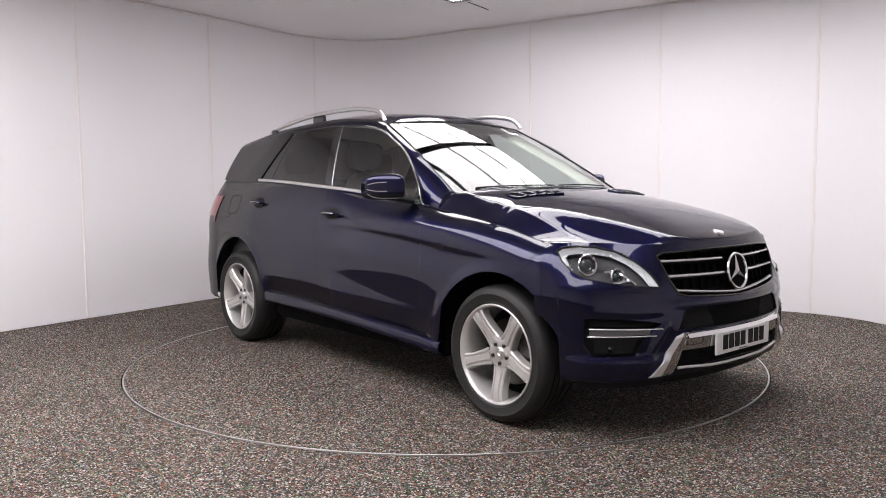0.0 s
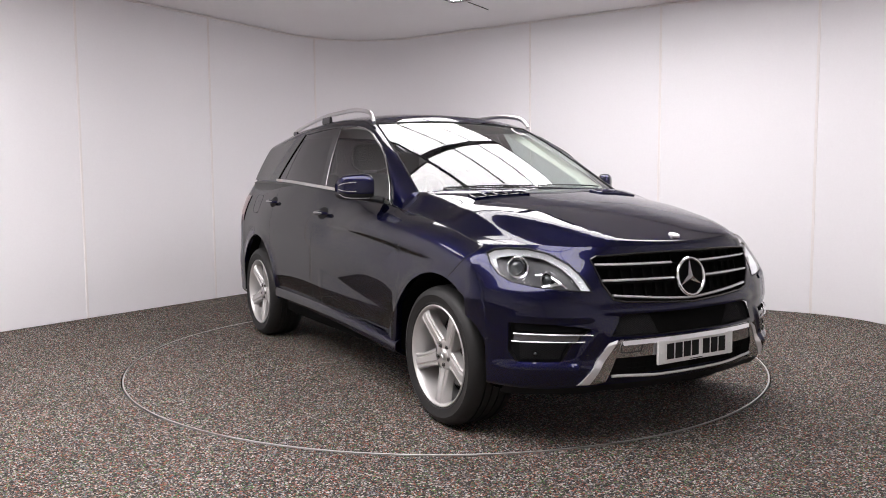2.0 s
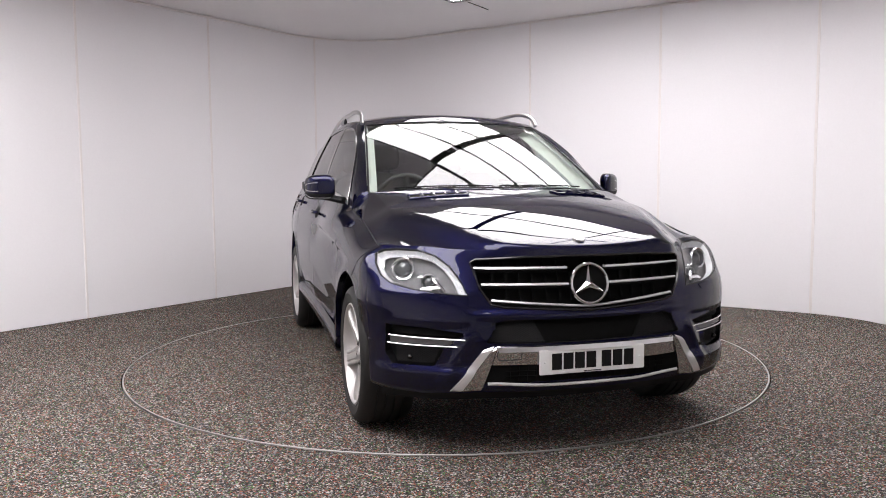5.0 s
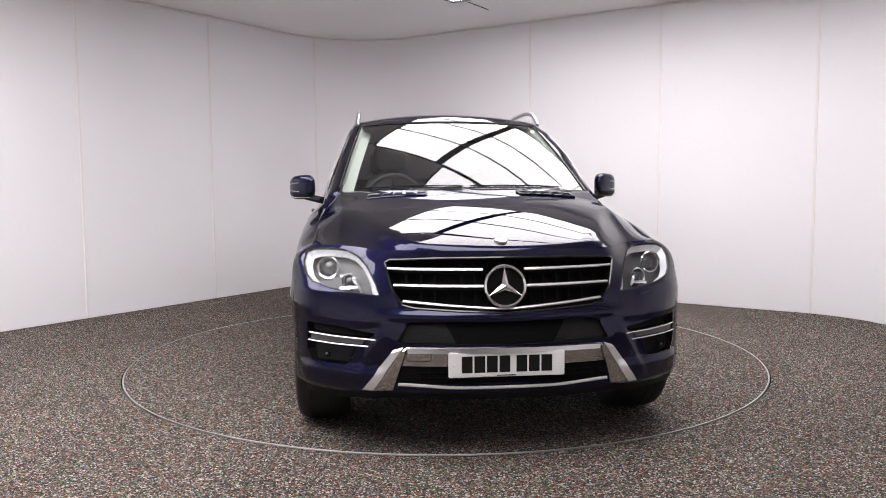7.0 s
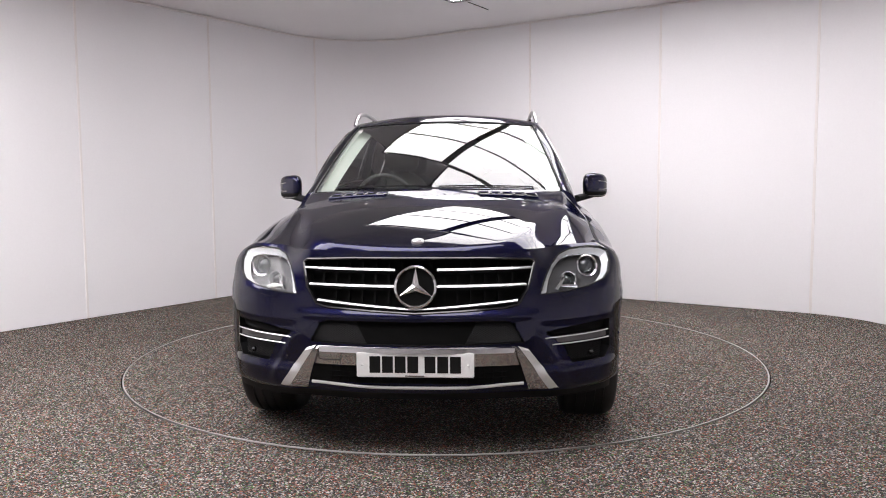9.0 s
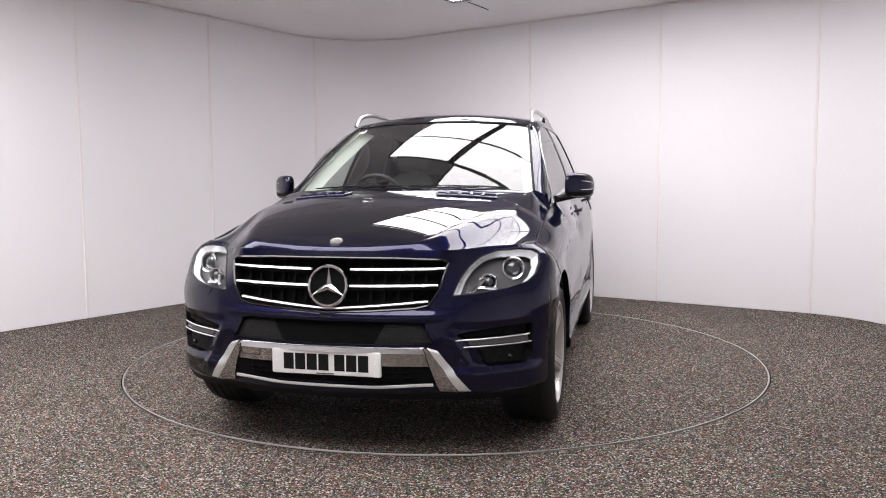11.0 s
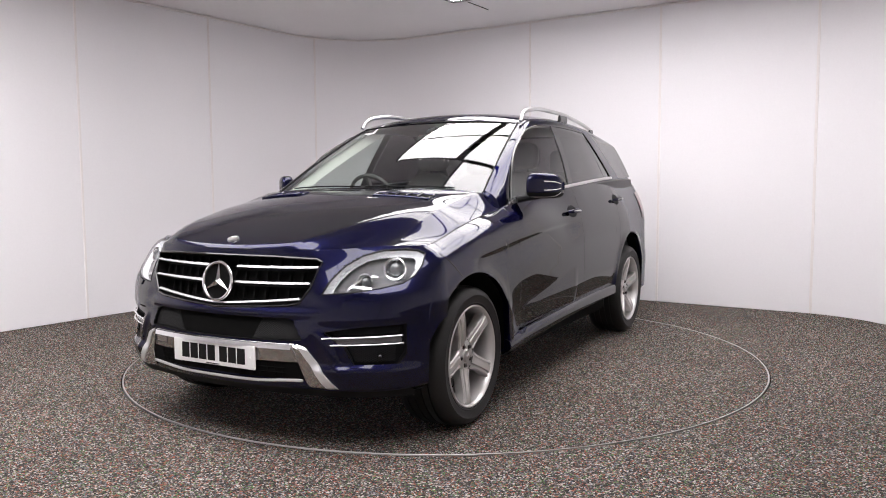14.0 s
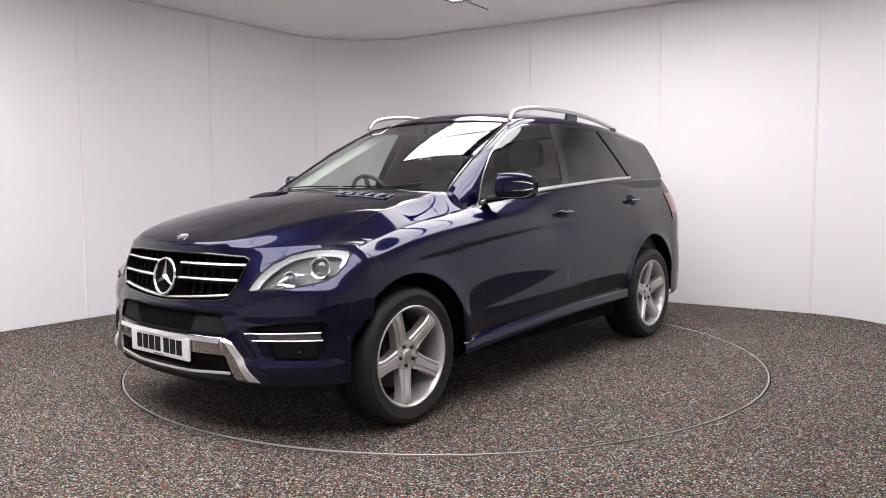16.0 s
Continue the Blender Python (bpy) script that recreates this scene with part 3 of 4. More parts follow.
def build_body(car):
    for s in (1, -1):
        bm = bmesh.new()
        front_skin(bm, s)
        part("front_bumper", bm, PAINT, car, heart=HEART)
        for name, x0, x1 in (("front_wing", X_SIDE, -0.59), ("front_door", -0.59, -1.69), ("rear_door", -1.69, -2.56), ("rear_wing", -2.56, X_BACK)):
            bm = bmesh.new()
            side_skin(bm, s, x0, x1, 0.0018 if name != "front_wing" else 0.0)
            part(name, bm, PAINT, car, heart=HEART)
        bm = bmesh.new()
        sheet(bm, lambda x, k: Vector((1, s, 1)) * frame_band(x, k), steps(-0.56, -3.34, 60), steps(0, 1, 8))
        part("roof_frame", bm, PAINT, car, heart=HEART)
        bm = bmesh.new()
        sheet(bm, lambda t, k: hood_point(s * (1 - 0.11 * t), 1.0).lerp(frame_band(-0.56, t) * Vector((1, s, 1)), k), steps(0, 1, 8), [0, 0.5, 1])
        part("pillar_foot", bm, PAINT, car, heart=HEART)
        # dark joints between the panels
        runs = [[(x, s * (half_width(x, z) - 0.0025), z) for z in steps(max(0.36, sill(x) + 0.01), belt(x), 24)] for x in (-0.59, -1.69, -2.56)]
        runs.append([hood_point(s, t) + Vector((0, -s * 0.001, 0)) for t in steps(0.02, 1, 30)])
        runs.append([Vector((0.30 - 0.15 * t, s * (half_width(0.30 - 0.15 * t, 0.91 - 0.125 * t) - 0.001), 0.91 - 0.125 * t)) for t in steps(0, 1, 8)])
        for run in runs:
            bm = bmesh.new()
            line_on(bm, run, 0.003)
            part("panel_joint", bm, SHUT, car)
        # wheel-arch liners
        for ax, az, r in (ARCH_F, ARCH_R):
            bm = bmesh.new()
            sheet(bm, lambda a, y: Vector((ax + (r + 0.004) * math.cos(a), s * (y - 0.11 * (y > 0.6) * smooth01(0.22, 0.48, ax + r * math.cos(a))), az + (r + 0.004) * math.sin(a))), steps(-0.04, math.pi + 0.04, 28), [0.5, 0.94])
            sheet(bm, lambda a, q: Vector((ax + q * math.cos(a), s * 0.52, az + q * math.sin(a))), steps(-0.04, math.pi + 0.04, 28), [0.02, r])
            part("arch_liner", bm, VOID, car)
    bm = bmesh.new()
    rear_skin(bm)
    part("rear_bumper", bm, PAINT, car, heart=HEART)
    bm = bmesh.new()
    rs = sorted([math.sin(math.pi / 2 * t) for t in steps(-1, 1, 64)] + [k * (HOOD_CREASE + d) for k in (-1, 1) for d in (-0.01, 0.0, 0.01)])
    sheet(bm, hood_point, rs, [t ** 1.6 for t in steps(0, 1, 44)])
    part("bonnet", bm, PAINT, car, heart=HEART)
    bm = bmesh.new()
    sheet(bm, roof_point, steps(-1.37, -3.34, 40), steps(-1, 1, 30))
    part("roof", bm, PAINT, car, heart=HEART)
    # floor pan and bulkhead: closed and black underneath, unseen boxes that block light
    bm = bmesh.new()
    box(bm, -3.6, 0.55, -0.60, 0.60, 0.24, 0.42, 0.02)
    box(bm, -2.38, -0.46, -0.90, 0.90, 0.26, 0.40, 0.02)
    box(bm, -0.46, 0.45, -0.5, 0.5, 0.40, 1.0, 0.05)
    part("underbody", bm, VOID, car)


def glass_patch(s, left, right, w0=0.0, w1=1.0, n=14, off=0.0):
    """A pane between two slanting edges given as x over w."""
    bm = bmesh.new()

    def point(t, w):
        x = left(w) + (right(w) - left(w)) * t
        p = cabin_side(x, w, off)
        return Vector((p.x, s * p.y, p.z))
    sheet(bm, point, steps(0, 1, n), steps(w0, w1, 12))
    return bm


def lin(a, b):
    return lambda w: a + (b - a) * w


def build_glass(car):
    bm = bmesh.new()
    sheet(bm, screen_point, steps(-0.985, 0.985, 30), steps(0.0, 0.985, 20))
    part("windscreen", bm, SCREEN, car, "clear windscreen mirroring the ceiling lights", heart=HEART)
    # black band round the screen
    bm = bmesh.new()
    edge = [screen_point(r, 0.992) for r in steps(-0.985, 0.985, 30)]
    tube(bm, edge, 0.005, 6)
    tube(bm, [screen_point(r, 0.0) + Vector((0.004, 0, -0.004)) for r in steps(-0.985, 0.985, 30)], 0.004, 6)
    for r in (-0.985, 0.985):
        tube(bm, [screen_point(r, k) for k in steps(0, 1, 16)], 0.006, 6)
    part("screen_seal", bm, BLACK, car)
    bm = bmesh.new()
    sheet(bm, lambda r, k: (hood_point(r, 1.0) - Vector((0.0, 0, 0.007))).lerp(screen_point(max(-0.985, min(0.985, r * 0.849 / 0.762)), 0.0) - Vector((0, 0, 0.002)), k), steps(-0.875, 0.875, 30), [0, 0.5, 1])
    part("scuttle_panel", bm, BLACK, car, "black plastic scuttle panel")
    for s in (1, -1):
        part("front_side_window", glass_patch(s, lin(-0.70, -0.70), lin(-1.63, -1.75), 0.0, 1.0, 26), SIDE_GLASS, car, "lightly tinted front side window", heart=HEART)
        part("rear_side_window", glass_patch(s, lin(-1.73, -1.85), lin(-2.53, -2.40)), PRIVACY, car, "dark privacy glass side window", heart=HEART)
        part("rear_quarter_window", glass_patch(s, lin(-2.55, -2.42), lin(-2.73, -2.44)), PRIVACY, car, "dark privacy glass quarter window", heart=HEART)
        part("luggage_window", glass_patch(s, lin(-3.02, -2.68), lin(-3.44, -3.34)), PRIVACY, car, "dark privacy glass luggage window", heart=HEART)
        part("door_pillar", glass_patch(s, lin(-1.63, -1.75), lin(-1.73, -1.85), off=0.002, n=4), GLOSS, car, heart=HEART)
        part("window_divider", glass_patch(s, lin(-2.53, -2.40), lin(-2.55, -2.42), off=0.002, n=2), GLOSS, car, heart=HEART)
        part("rear_pillar", glass_patch(s, lin(-2.73, -2.44), lin(-3.02, -2.68), off=0.001, n=8), PAINT, car, heart=HEART)
    bm = bmesh.new()

    def back(r, k):
        a = abs(r)
        lo = tail((1 - a) * math.pi / 2 * 0.999, belt(X_BACK))
        if a > 0.9:
            lo = lo.lerp(cabin_side(-3.44, 0.0), (a - 0.9) / 0.1)
        hi = roof_point(-3.34, min(1, a / 0.85)) if a < 0.85 else roof_point(-3.34, 1).lerp(cabin_side(-3.34, 1.0), (a - 0.85) / 0.15)
        p = lo.lerp(hi, k)
        return Vector((p.x - 0.02 * math.sin(math.pi * k), math.copysign(p.y, r), p.z))
    sheet(bm, back, steps(-1, 1, 40), steps(0, 1, 10))
    part("tailgate_window", bm, PRIVACY, car, "dark privacy glass tailgate window", heart=HEART)


car = tagged(new("car"), "dark navy blue metallic SUV with silver alloy wheels", "car")
build_body(car)
build_glass(car)


# ---- wheels ----
def lathe(bm, prof, n=64):
    """Turns (radius, y) points round the y axis."""
    rows = [[bm.verts.new((r * math.cos(2 * math.pi * i / n), y, r * math.sin(2 * math.pi * i / n))) for i in range(n)] for r, y in prof]
    for a, b in zip(rows, rows[1:]):
        for i in range(n):
            bm.faces.new((a[i], a[(i + 1) % n], b[(i + 1) % n], b[i]))
    return rows


def spoke_mesh():
    bm = bmesh.new()
    across = [(-1.0, -0.055), (-1.0, -0.010), (-0.86, -0.003), (-0.70, -0.003), (-0.60, -0.011), (-0.46, -0.011), (-0.36, 0.0), (0.36, 0.0),
              (0.46, -0.011), (0.60, -0.011), (0.70, -0.003), (0.86, -0.003), (1.0, -0.010), (1.0, -0.055)]

    def point(r, k):
        w = curve([(0.045, 0.050), (0.08, 0.048), (0.13, 0.041), (0.19, 0.039), (0.235, 0.043), (0.258, 0.052)], r)
        y = curve([(0.045, -0.034), (0.09, -0.030), (0.17, -0.014), (0.235, -0.004), (0.258, -0.006)], r)
        a, d = across[k]
        return Vector((w * a, y + d, -r))
    sheet(bm, point, steps(0.072, 0.258, 18), list(range(len(across))))
    return mesh_of("spoke", bm, ALLOY)


WHEEL_SIZE = 0.965


def build_wheel(car):
    bm = bmesh.new()
    lathe(bm, [(0.2725, -0.004), (0.2725, 0.003), (0.269, 0.006), (0.264, 0.005), (0.259, -0.001), (0.254, -0.012), (0.249, -0.04), (0.243, -0.10), (0.24, -0.2), (0.262, -0.235)])
    wheel = part("wheel", bm, ALLOY, car, "five-spoke silver alloy wheel with black tyre")
    bm = bmesh.new()
    prof = [(0.266, -0.012), (0.272, 0.0), (0.283, 0.007), (0.286, 0.0055), (0.300, 0.010), (0.322, 0.0115), (0.325, 0.0135), (0.329, 0.0115), (0.345, 0.006), (0.358, -0.006), (0.367, -0.025)]
    for y in (-0.062, -0.105, -0.150, -0.195):
        prof += [(0.3725, y + 0.008), (0.3725, y + 0.0045), (0.365, y + 0.004), (0.365, y - 0.004), (0.3725, y - 0.0045)]
    prof += [(0.3715, -0.22), (0.364, -0.240), (0.35, -0.257), (0.31, -0.262), (0.268, -0.245)]
    lathe(bm, prof, 80)
    part("tyre", bm, RUBBER, wheel, "low-profile black tyre")
    spoke = spoke_mesh()
    for k in range(5):
        ob = new("spoke", spoke)
        ob.parent, ob.matrix_basis = wheel, pose(0, 0, 0, 0, 72 * k, 0)
    bm = bmesh.new()
    lathe(bm, [(0.0, -0.031), (0.030, -0.031), (0.034, -0.034), (0.036, -0.040), (0.070, -0.038), (0.080, -0.040), (0.086, -0.046), (0.088, -0.09)], 40)
    part("hub", bm, ALLOY, wheel)
    bm = bmesh.new()
    lathe(bm, [(0.0, -0.026), (0.020, -0.026), (0.0215, -0.0275), (0.029, -0.0275), (0.031, -0.0295), (0.031, -0.034)], 32)
    part("hub_cap", bm, SATIN, wheel, "round satin hub cap")
    bm = bmesh.new()
    for k in range(3):
        a = math.pi / 2 + 2 * math.pi * k / 3
        tip = Vector((0.019 * math.cos(a), -0.0245, 0.019 * math.sin(a)))
        side = Vector((-math.sin(a), 0, math.cos(a))) * 0.0035
        vs = [bm.verts.new(v) for v in (side + Vector((0, -0.0255, 0)), tip, -side + Vector((0, -0.0255, 0)), Vector((0, -0.022, 0)))]
        bm.faces.new((vs[0], vs[1], vs[3])), bm.faces.new((vs[1], vs[2], vs[3]))
    part("cap_emblem", bm, CHROME, wheel)
    for k in range(5):
        a = 2 * math.pi * k / 5 - math.pi / 2
        bm = bmesh.new()
        rows = lathe(bm, [(0.0, -0.030), (0.007, -0.030), (0.0085, -0.032), (0.0095, -0.045)], 10)
        lathe(bm, [(0.0135, -0.0355), (0.0135, -0.041), (0.0098, -0.046)], 12)
        ob = part("bolt", bm, BRAKE, wheel)
        ob.location = (0.055 * math.cos(a), 0, 0.055 * math.sin(a))
    bm = bmesh.new()
    lathe(bm, [(0.07, -0.10), (0.09, -0.125), (0.178, -0.125), (0.182, -0.128), (0.182, -0.15), (0.08, -0.15)], 48)
    part("brake_disc", bm, BRAKE, wheel)
    bm = bmesh.new()
    for i in range(2):
        sheet(bm, lambda a, r: Vector((r * math.cos(a), -0.085 - 0.075 * i, r * math.sin(a))), steps(2.5, 3.7, 10), [0.105, 0.185])
    sheet(bm, lambda a, y: Vector((0.185 * math.cos(a), y, 0.185 * math.sin(a))), steps(2.5, 3.7, 10), [-0.085, -0.16])
    part("brake_caliper", bm, BRAKE, wheel)
    # black disc added behind the brake for the shade inside the wheel
    bm = bmesh.new()
    lathe(bm, [(0.0, -0.17), (0.238, -0.17)], 40)
    part("back_plate", bm, VOID, wheel)
    for ob in [wheel] + list(wheel.children):
        ob.location.x, ob.location.z = ob.location.x * WHEEL_SIZE, ob.location.z * WHEEL_SIZE
        if ob.name.split(".")[0] != "spoke":
            ob.data.transform(Matrix.Diagonal((WHEEL_SIZE, 1, WHEEL_SIZE, 1)))
    spoke.transform(Matrix.Diagonal((WHEEL_SIZE, 1, WHEEL_SIZE, 1)))
    wheel.matrix_basis = pose(0, 0.953, 0.3605, 0, -10, 0)
    # the same wheel at the other three corners
    for x, s, turned in ((0, -1, 0), (X_REAR_AXLE, 1, 36), (X_REAR_AXLE, -1, 6)):
        copy_thing(wheel, pose(x, s * 0.953, 0.3605, 0, 0, 0 if s > 0 else 180) @ pose(0, 0, 0, 0, turned, 0))


# ---- nose details ----
def poly_ring(poly, s, n=3):
    """Points along a closed outline, subdivided."""
    out = []
    for (a, b), (c, d) in zip(poly, poly[1:] + poly[:1]):
        out += [((a + (c - a) * i / n) * s, b + (d - b) * i / n) for i in range(n)]
    return out


def dish(bm, poly, s, off, rim=None, rings=6):
    """A skin over an outline on the nose, at a depth; with rim, walls join it to that depth."""
    ring = poly_ring(poly, s)
    cy, cz = sum(p[0] for p in ring) / len(ring), sum(p[1] for p in ring) / len(ring)
    rows = []
    if rim is not None:
        rows.append([bm.verts.new(nose(y, z, rim)) for y, z in ring])
    for k in range(rings):
        f = 1 - k / rings
        rows.append([bm.verts.new(nose(cy + (y - cy) * f, cz + (z - cz) * f, off)) for y, z in ring])
    n = len(ring)
    for a, b in zip(rows, rows[1:]):
        for i in range(n):
            bm.faces.new((a[i], a[(i + 1) % n], b[(i + 1) % n], b[i]))
    c = bm.verts.new(nose(cy, cz, off))
    for i in range(n):
        bm.faces.new((rows[-1][i], rows[-1][(i + 1) % n], c))


def quad_patch(bm, corners, off, n=10, m=4, thick=0.0):
    """A skin over four (y, z) corners on the nose, raised by off."""
    a, b, c, d = [Vector((*p, 0)) for p in corners]

    def point(u, v):
        q = a.lerp(b, u).lerp(d.lerp(c, u), v)
        e = off if 0 < u < 1 and 0 < v < 1 else off - thick
        return nose(q.x, q.y, e)
    inner = [0.0, 0.015] + steps(0.02, 0.98, n) + [0.985, 1.0] if thick else steps(0, 1, n)
    across = [0.0, 0.06] + steps(0.07, 0.93, m) + [0.94, 1.0] if thick else steps(0, 1, m)
    sheet(bm, point, inner, across)


def mirrored(poly):
    return poly + [(-y, z) for y, z in reversed(poly) if y > 0]


def mesh_wires(bm, poly, s, off, pitch=0.017, r=0.0017):
    for d in (1, -1):
        c = -1.4
        while c < 1.4:
            run = []
            for i in range(90):
                z = 0.41 + 0.24 * i / 89
                y = c + d * (z - 0.5) * 1.7
                if inside(poly, y, z):
                    run.append(nose(y * s, z, off))
                elif len(run) > 1:
                    break
            if len(run) > 1:
                tube(bm, run[::max(1, len(run) // 5)] + [run[-1]], r, 4)
            c += pitch


def build_grille(car):
    bm = bmesh.new()
    dish(bm, mirrored(GRILLE), 1, -0.055, -0.004)
    grille = part("grille", bm, VOID, car, "black radiator grille with three silver slats")
    bm = bmesh.new()
    tube(bm, [nose(y, z, 0.001) for y, z in poly_ring(mirrored(GRILLE), 1, 6)], 0.006, 6, closed=True)
    part("grille_frame", bm, GLOSS, grille)
    for s in (1, -1):
        for z0, z1, y1 in ((0.858, 0.864, 0.517), (0.785, 0.791, 0.492)):
            bm = bmesh.new()
            tube(bm, [nose(s * y, z0 + (z1 - z0) * y / y1, -0.008) for y in steps(0.095, y1, 12)], 0.0068, 8, flat=1.7)
            part("slat", bm, LIT_TRIM, grille)
            bm = bmesh.new()
            sheet(bm, lambda y, d: nose(s * y, z0 - 0.004 + (z1 - z0) * y / y1 - 0.006 * d, -0.010 - 0.04 * d), steps(0.02, y1, 12), [0, 1])
            part("louvre", bm, VOID, grille)
    bm = bmesh.new()
    tube(bm, [nose(y, 0.687 + 0.034 * (abs(y) / 0.45) ** 1.3, -0.008) for y in steps(-0.452, 0.452, 30)], 0.0066, 8, flat=1.7)
    part("slat", bm, LIT_TRIM, grille)
    # upright ribs behind the slats
    for z0, z1, ymax in ((0.868, 0.895, 0.47), (0.800, 0.845, 0.46), (0.715, 0.772, 0.43)):
        y = 0.06
        while y < ymax:
            for s in (1, -1):
                bm = bmesh.new()
                sheet(bm, lambda k, z: nose(s * (y + (0.0, 0.0, 0.012, 0.012)[k]), z, (-0.05, -0.030, -0.030, -0.05)[k]), [0, 1, 2, 3], [z0, z1])
                part("rib", bm, VOID, grille)
            y += 0.062
    # round emblem with three arms
    c = Vector((front_x(0, 0.784) + 0.014, 0, 0.786))
    lean = Matrix.Rotation(radians(-9), 4, "Y")
    bm = bmesh.new()
    tube(bm, [c + lean @ Vector((0, 0.089 * math.cos(a), 0.089 * math.sin(a))) for a in steps(0, 2 * math.pi * 47 / 48, 47)], 0.0075, 8, closed=True, up=(1, 0, 0))
    part("emblem_ring", bm, CHROME, grille, "round chrome grille emblem")
    for k in range(3):
        bm = bmesh.new()
        a = math.pi / 2 + 2 * math.pi * k / 3
        d, n2 = Vector((0, math.cos(a), math.sin(a))), Vector((0, -math.sin(a), math.cos(a)))
        root = [c + lean @ (n2 * 0.016 + d * 0.006), c + lean @ (-n2 * 0.016 + d * 0.006), c + lean @ Vector((0.013, 0, 0)), c - lean @ (d * 0.016)]
        tip = c + lean @ (d * 0.086)
        vs = [bm.verts.new(p) for p in root] + [bm.verts.new(tip)]
        for f in ((0, 2, 4), (2, 1, 4), (1, 0, 4), (0, 3, 2), (3, 1, 2)):
            bm.faces.new([vs[i] for i in f])
        part("emblem_arm", bm, CHROME, grille, smooth=False)
    bm = bmesh.new()
    vs = [bm.verts.new(c + lean @ Vector((-0.006, 0.086 * math.cos(t), 0.086 * math.sin(t)))) for t in steps(0, 2 * math.pi * 39 / 40, 39)]
    bm.faces.new(vs)
    part("emblem_back", bm, VOID, grille)


def build_lower_nose(car):
    bm = bmesh.new()
    dish(bm, mirrored(INTAKE), 1, -0.05, -0.003)
    intake = part("air_intake", bm, BLACK, car, "black mesh lower air intake")
    side = [(0.27, 0.63), (0.40, 0.633), (0.435, 0.62), (0.48, 0.537), (0.22, 0.533)]
    for s in (1, -1):
        bm = bmesh.new()
        mesh_wires(bm, side, s, -0.016, 0.015, 0.0019)
        part("mesh_insert", bm, MESH, intake)
    bm = bmesh.new()
    quad_patch(bm, [(-0.27, 0.632), (0.27, 0.632), (0.22, 0.531), (-0.22, 0.531)], -0.02, 14, 4)
    part("centre_blank", bm, VOID, intake)
    # skid plate: beam, legs and chrome edges
    bm = bmesh.new()
    quad_patch(bm, [(-0.44, 0.520), (0.44, 0.520), (0.464, 0.432), (-0.464, 0.432)], 0.008, 24, 4, 0.008)
    skid = part("skid_plate", bm, SKID, car, "polished silver skid plate under the bumper")
    for s in (1, -1):
        bm = bmesh.new()
        quad_patch(bm, [(s * 0.437, 0.520), (s * 0.475, 0.502), (s * 0.598, 0.315), (s * 0.500, 0.315)], 0.010, 10, 14, 0.008)
        part("leg", bm, SKID, skid)
        # outer half of the leg paler: light caught there is put into the material
        bm = bmesh.new()
        quad_patch(bm, [(s * 0.452, 0.521), (s * 0.498, 0.506), (s * 0.638, 0.318), (s * 0.594, 0.316)], 0.0125, 8, 14, 0.010)
        part("leg_edge", bm, LIT_TRIM, skid)
        bm = bmesh.new()
        pts = [(0.0, 0.518), (0.2, 0.517), (0.30, 0.5165), (0.38, 0.516), (0.42, 0.515), (0.437, 0.514)]
        rows = []
        for i in range(31):
            t = i / 30 * (len(pts) - 1)
            j = min(int(t), len(pts) - 2)
            y, z = (p + (q - p) * (t - j) for p, q in zip(pts[j], pts[j + 1]))
            turn_in = smooth01(0.40, 0.52, y)
            inner_y, inner_z = y - 0.026 * turn_in, z - 0.020 + 0.004 * turn_in
            rows.append([bm.verts.new(nose(s * a, b, o)) for a, b, o in ((y, z + 0.003, 0.003), (y, z, 0.010), (inner_y, inner_z, 0.0165), (inner_y, inner_z - 0.003, 0.007))])
        for a, b in zip(rows, rows[1:]):
            for k in range(3):
                bm.faces.new((a[k], a[k + 1], b[k + 1], b[k]))
        part("edge_trim", bm, CHROME, skid)
    bm = bmesh.new()
    tube(bm, [nose(y, 0.341 + 0.012 * smooth01(0.2, 0.46, abs(y)), 0.010) for y in steps(-0.475, 0.475, 30)], 0.0075, 8, flat=0.8)
    part("lower_trim", bm, LIT_TRIM, skid)
    # lower opening isn't cut: its shade is a black sheet laid on the skin
    bm = bmesh.new()
    dish(bm, mirrored(SKID_HOLE), 1, 0.003)
    part("lower_grille", bm, VOID, skid)
    bm = bmesh.new()
    for y in steps(-0.38, 0.38, 20):
        tube(bm, [nose(y, z, 0.005) for z in (0.362, 0.428)], 0.002, 4)
    for z in (0.385, 0.408):
        tube(bm, [nose(y, z, 0.005) for y in steps(-0.40, 0.40, 14)], 0.002, 4)
    part("mesh_insert", bm, VOID, skid)
    bm = bmesh.new()
    ring = [(-0.33, 0.502), (-0.43, 0.500), (-0.44, 0.492), (-0.435, 0.462), (-0.41, 0.458), (-0.335, 0.462)]
    tube(bm, [nose(y, z, 0.009) for y, z in poly_ring(ring, 1)], 0.002, 5, closed=True)
    part("tow_cover", bm, SHUT, skid)
    # black lower lip under the nose
    bm = bmesh.new()
    sheet(bm, lambda y, k: nose(y, 0.312, -0.004) + Vector((-0.03, 0, -0.045)) * k, [0.9 * math.sin(math.pi / 2 * t) for t in steps(-1, 1, 40)], [0, 0.5, 1])
    part("lower_lip", bm, BLACK, car)
    for s in (1, -1):
        bm = bmesh.new()
        dish(bm, FOG, s, -0.045, -0.002)
        fog = part("fog_recess", bm, BLACK, car, "black recess with silver daytime light strip")
        bm = bmesh.new()
        mesh_wires(bm, [(0.875, 0.60), (0.74, 0.593), (0.60, 0.575), (0.62, 0.56), (0.87, 0.568)], s, -0.02, 0.015, 0.0018)
        mesh_wires(bm, [(0.86, 0.515), (0.68, 0.505), (0.705, 0.435), (0.855, 0.435)], s, -0.02, 0.015, 0.0018)
        part("mesh_insert", bm, MESH, fog)
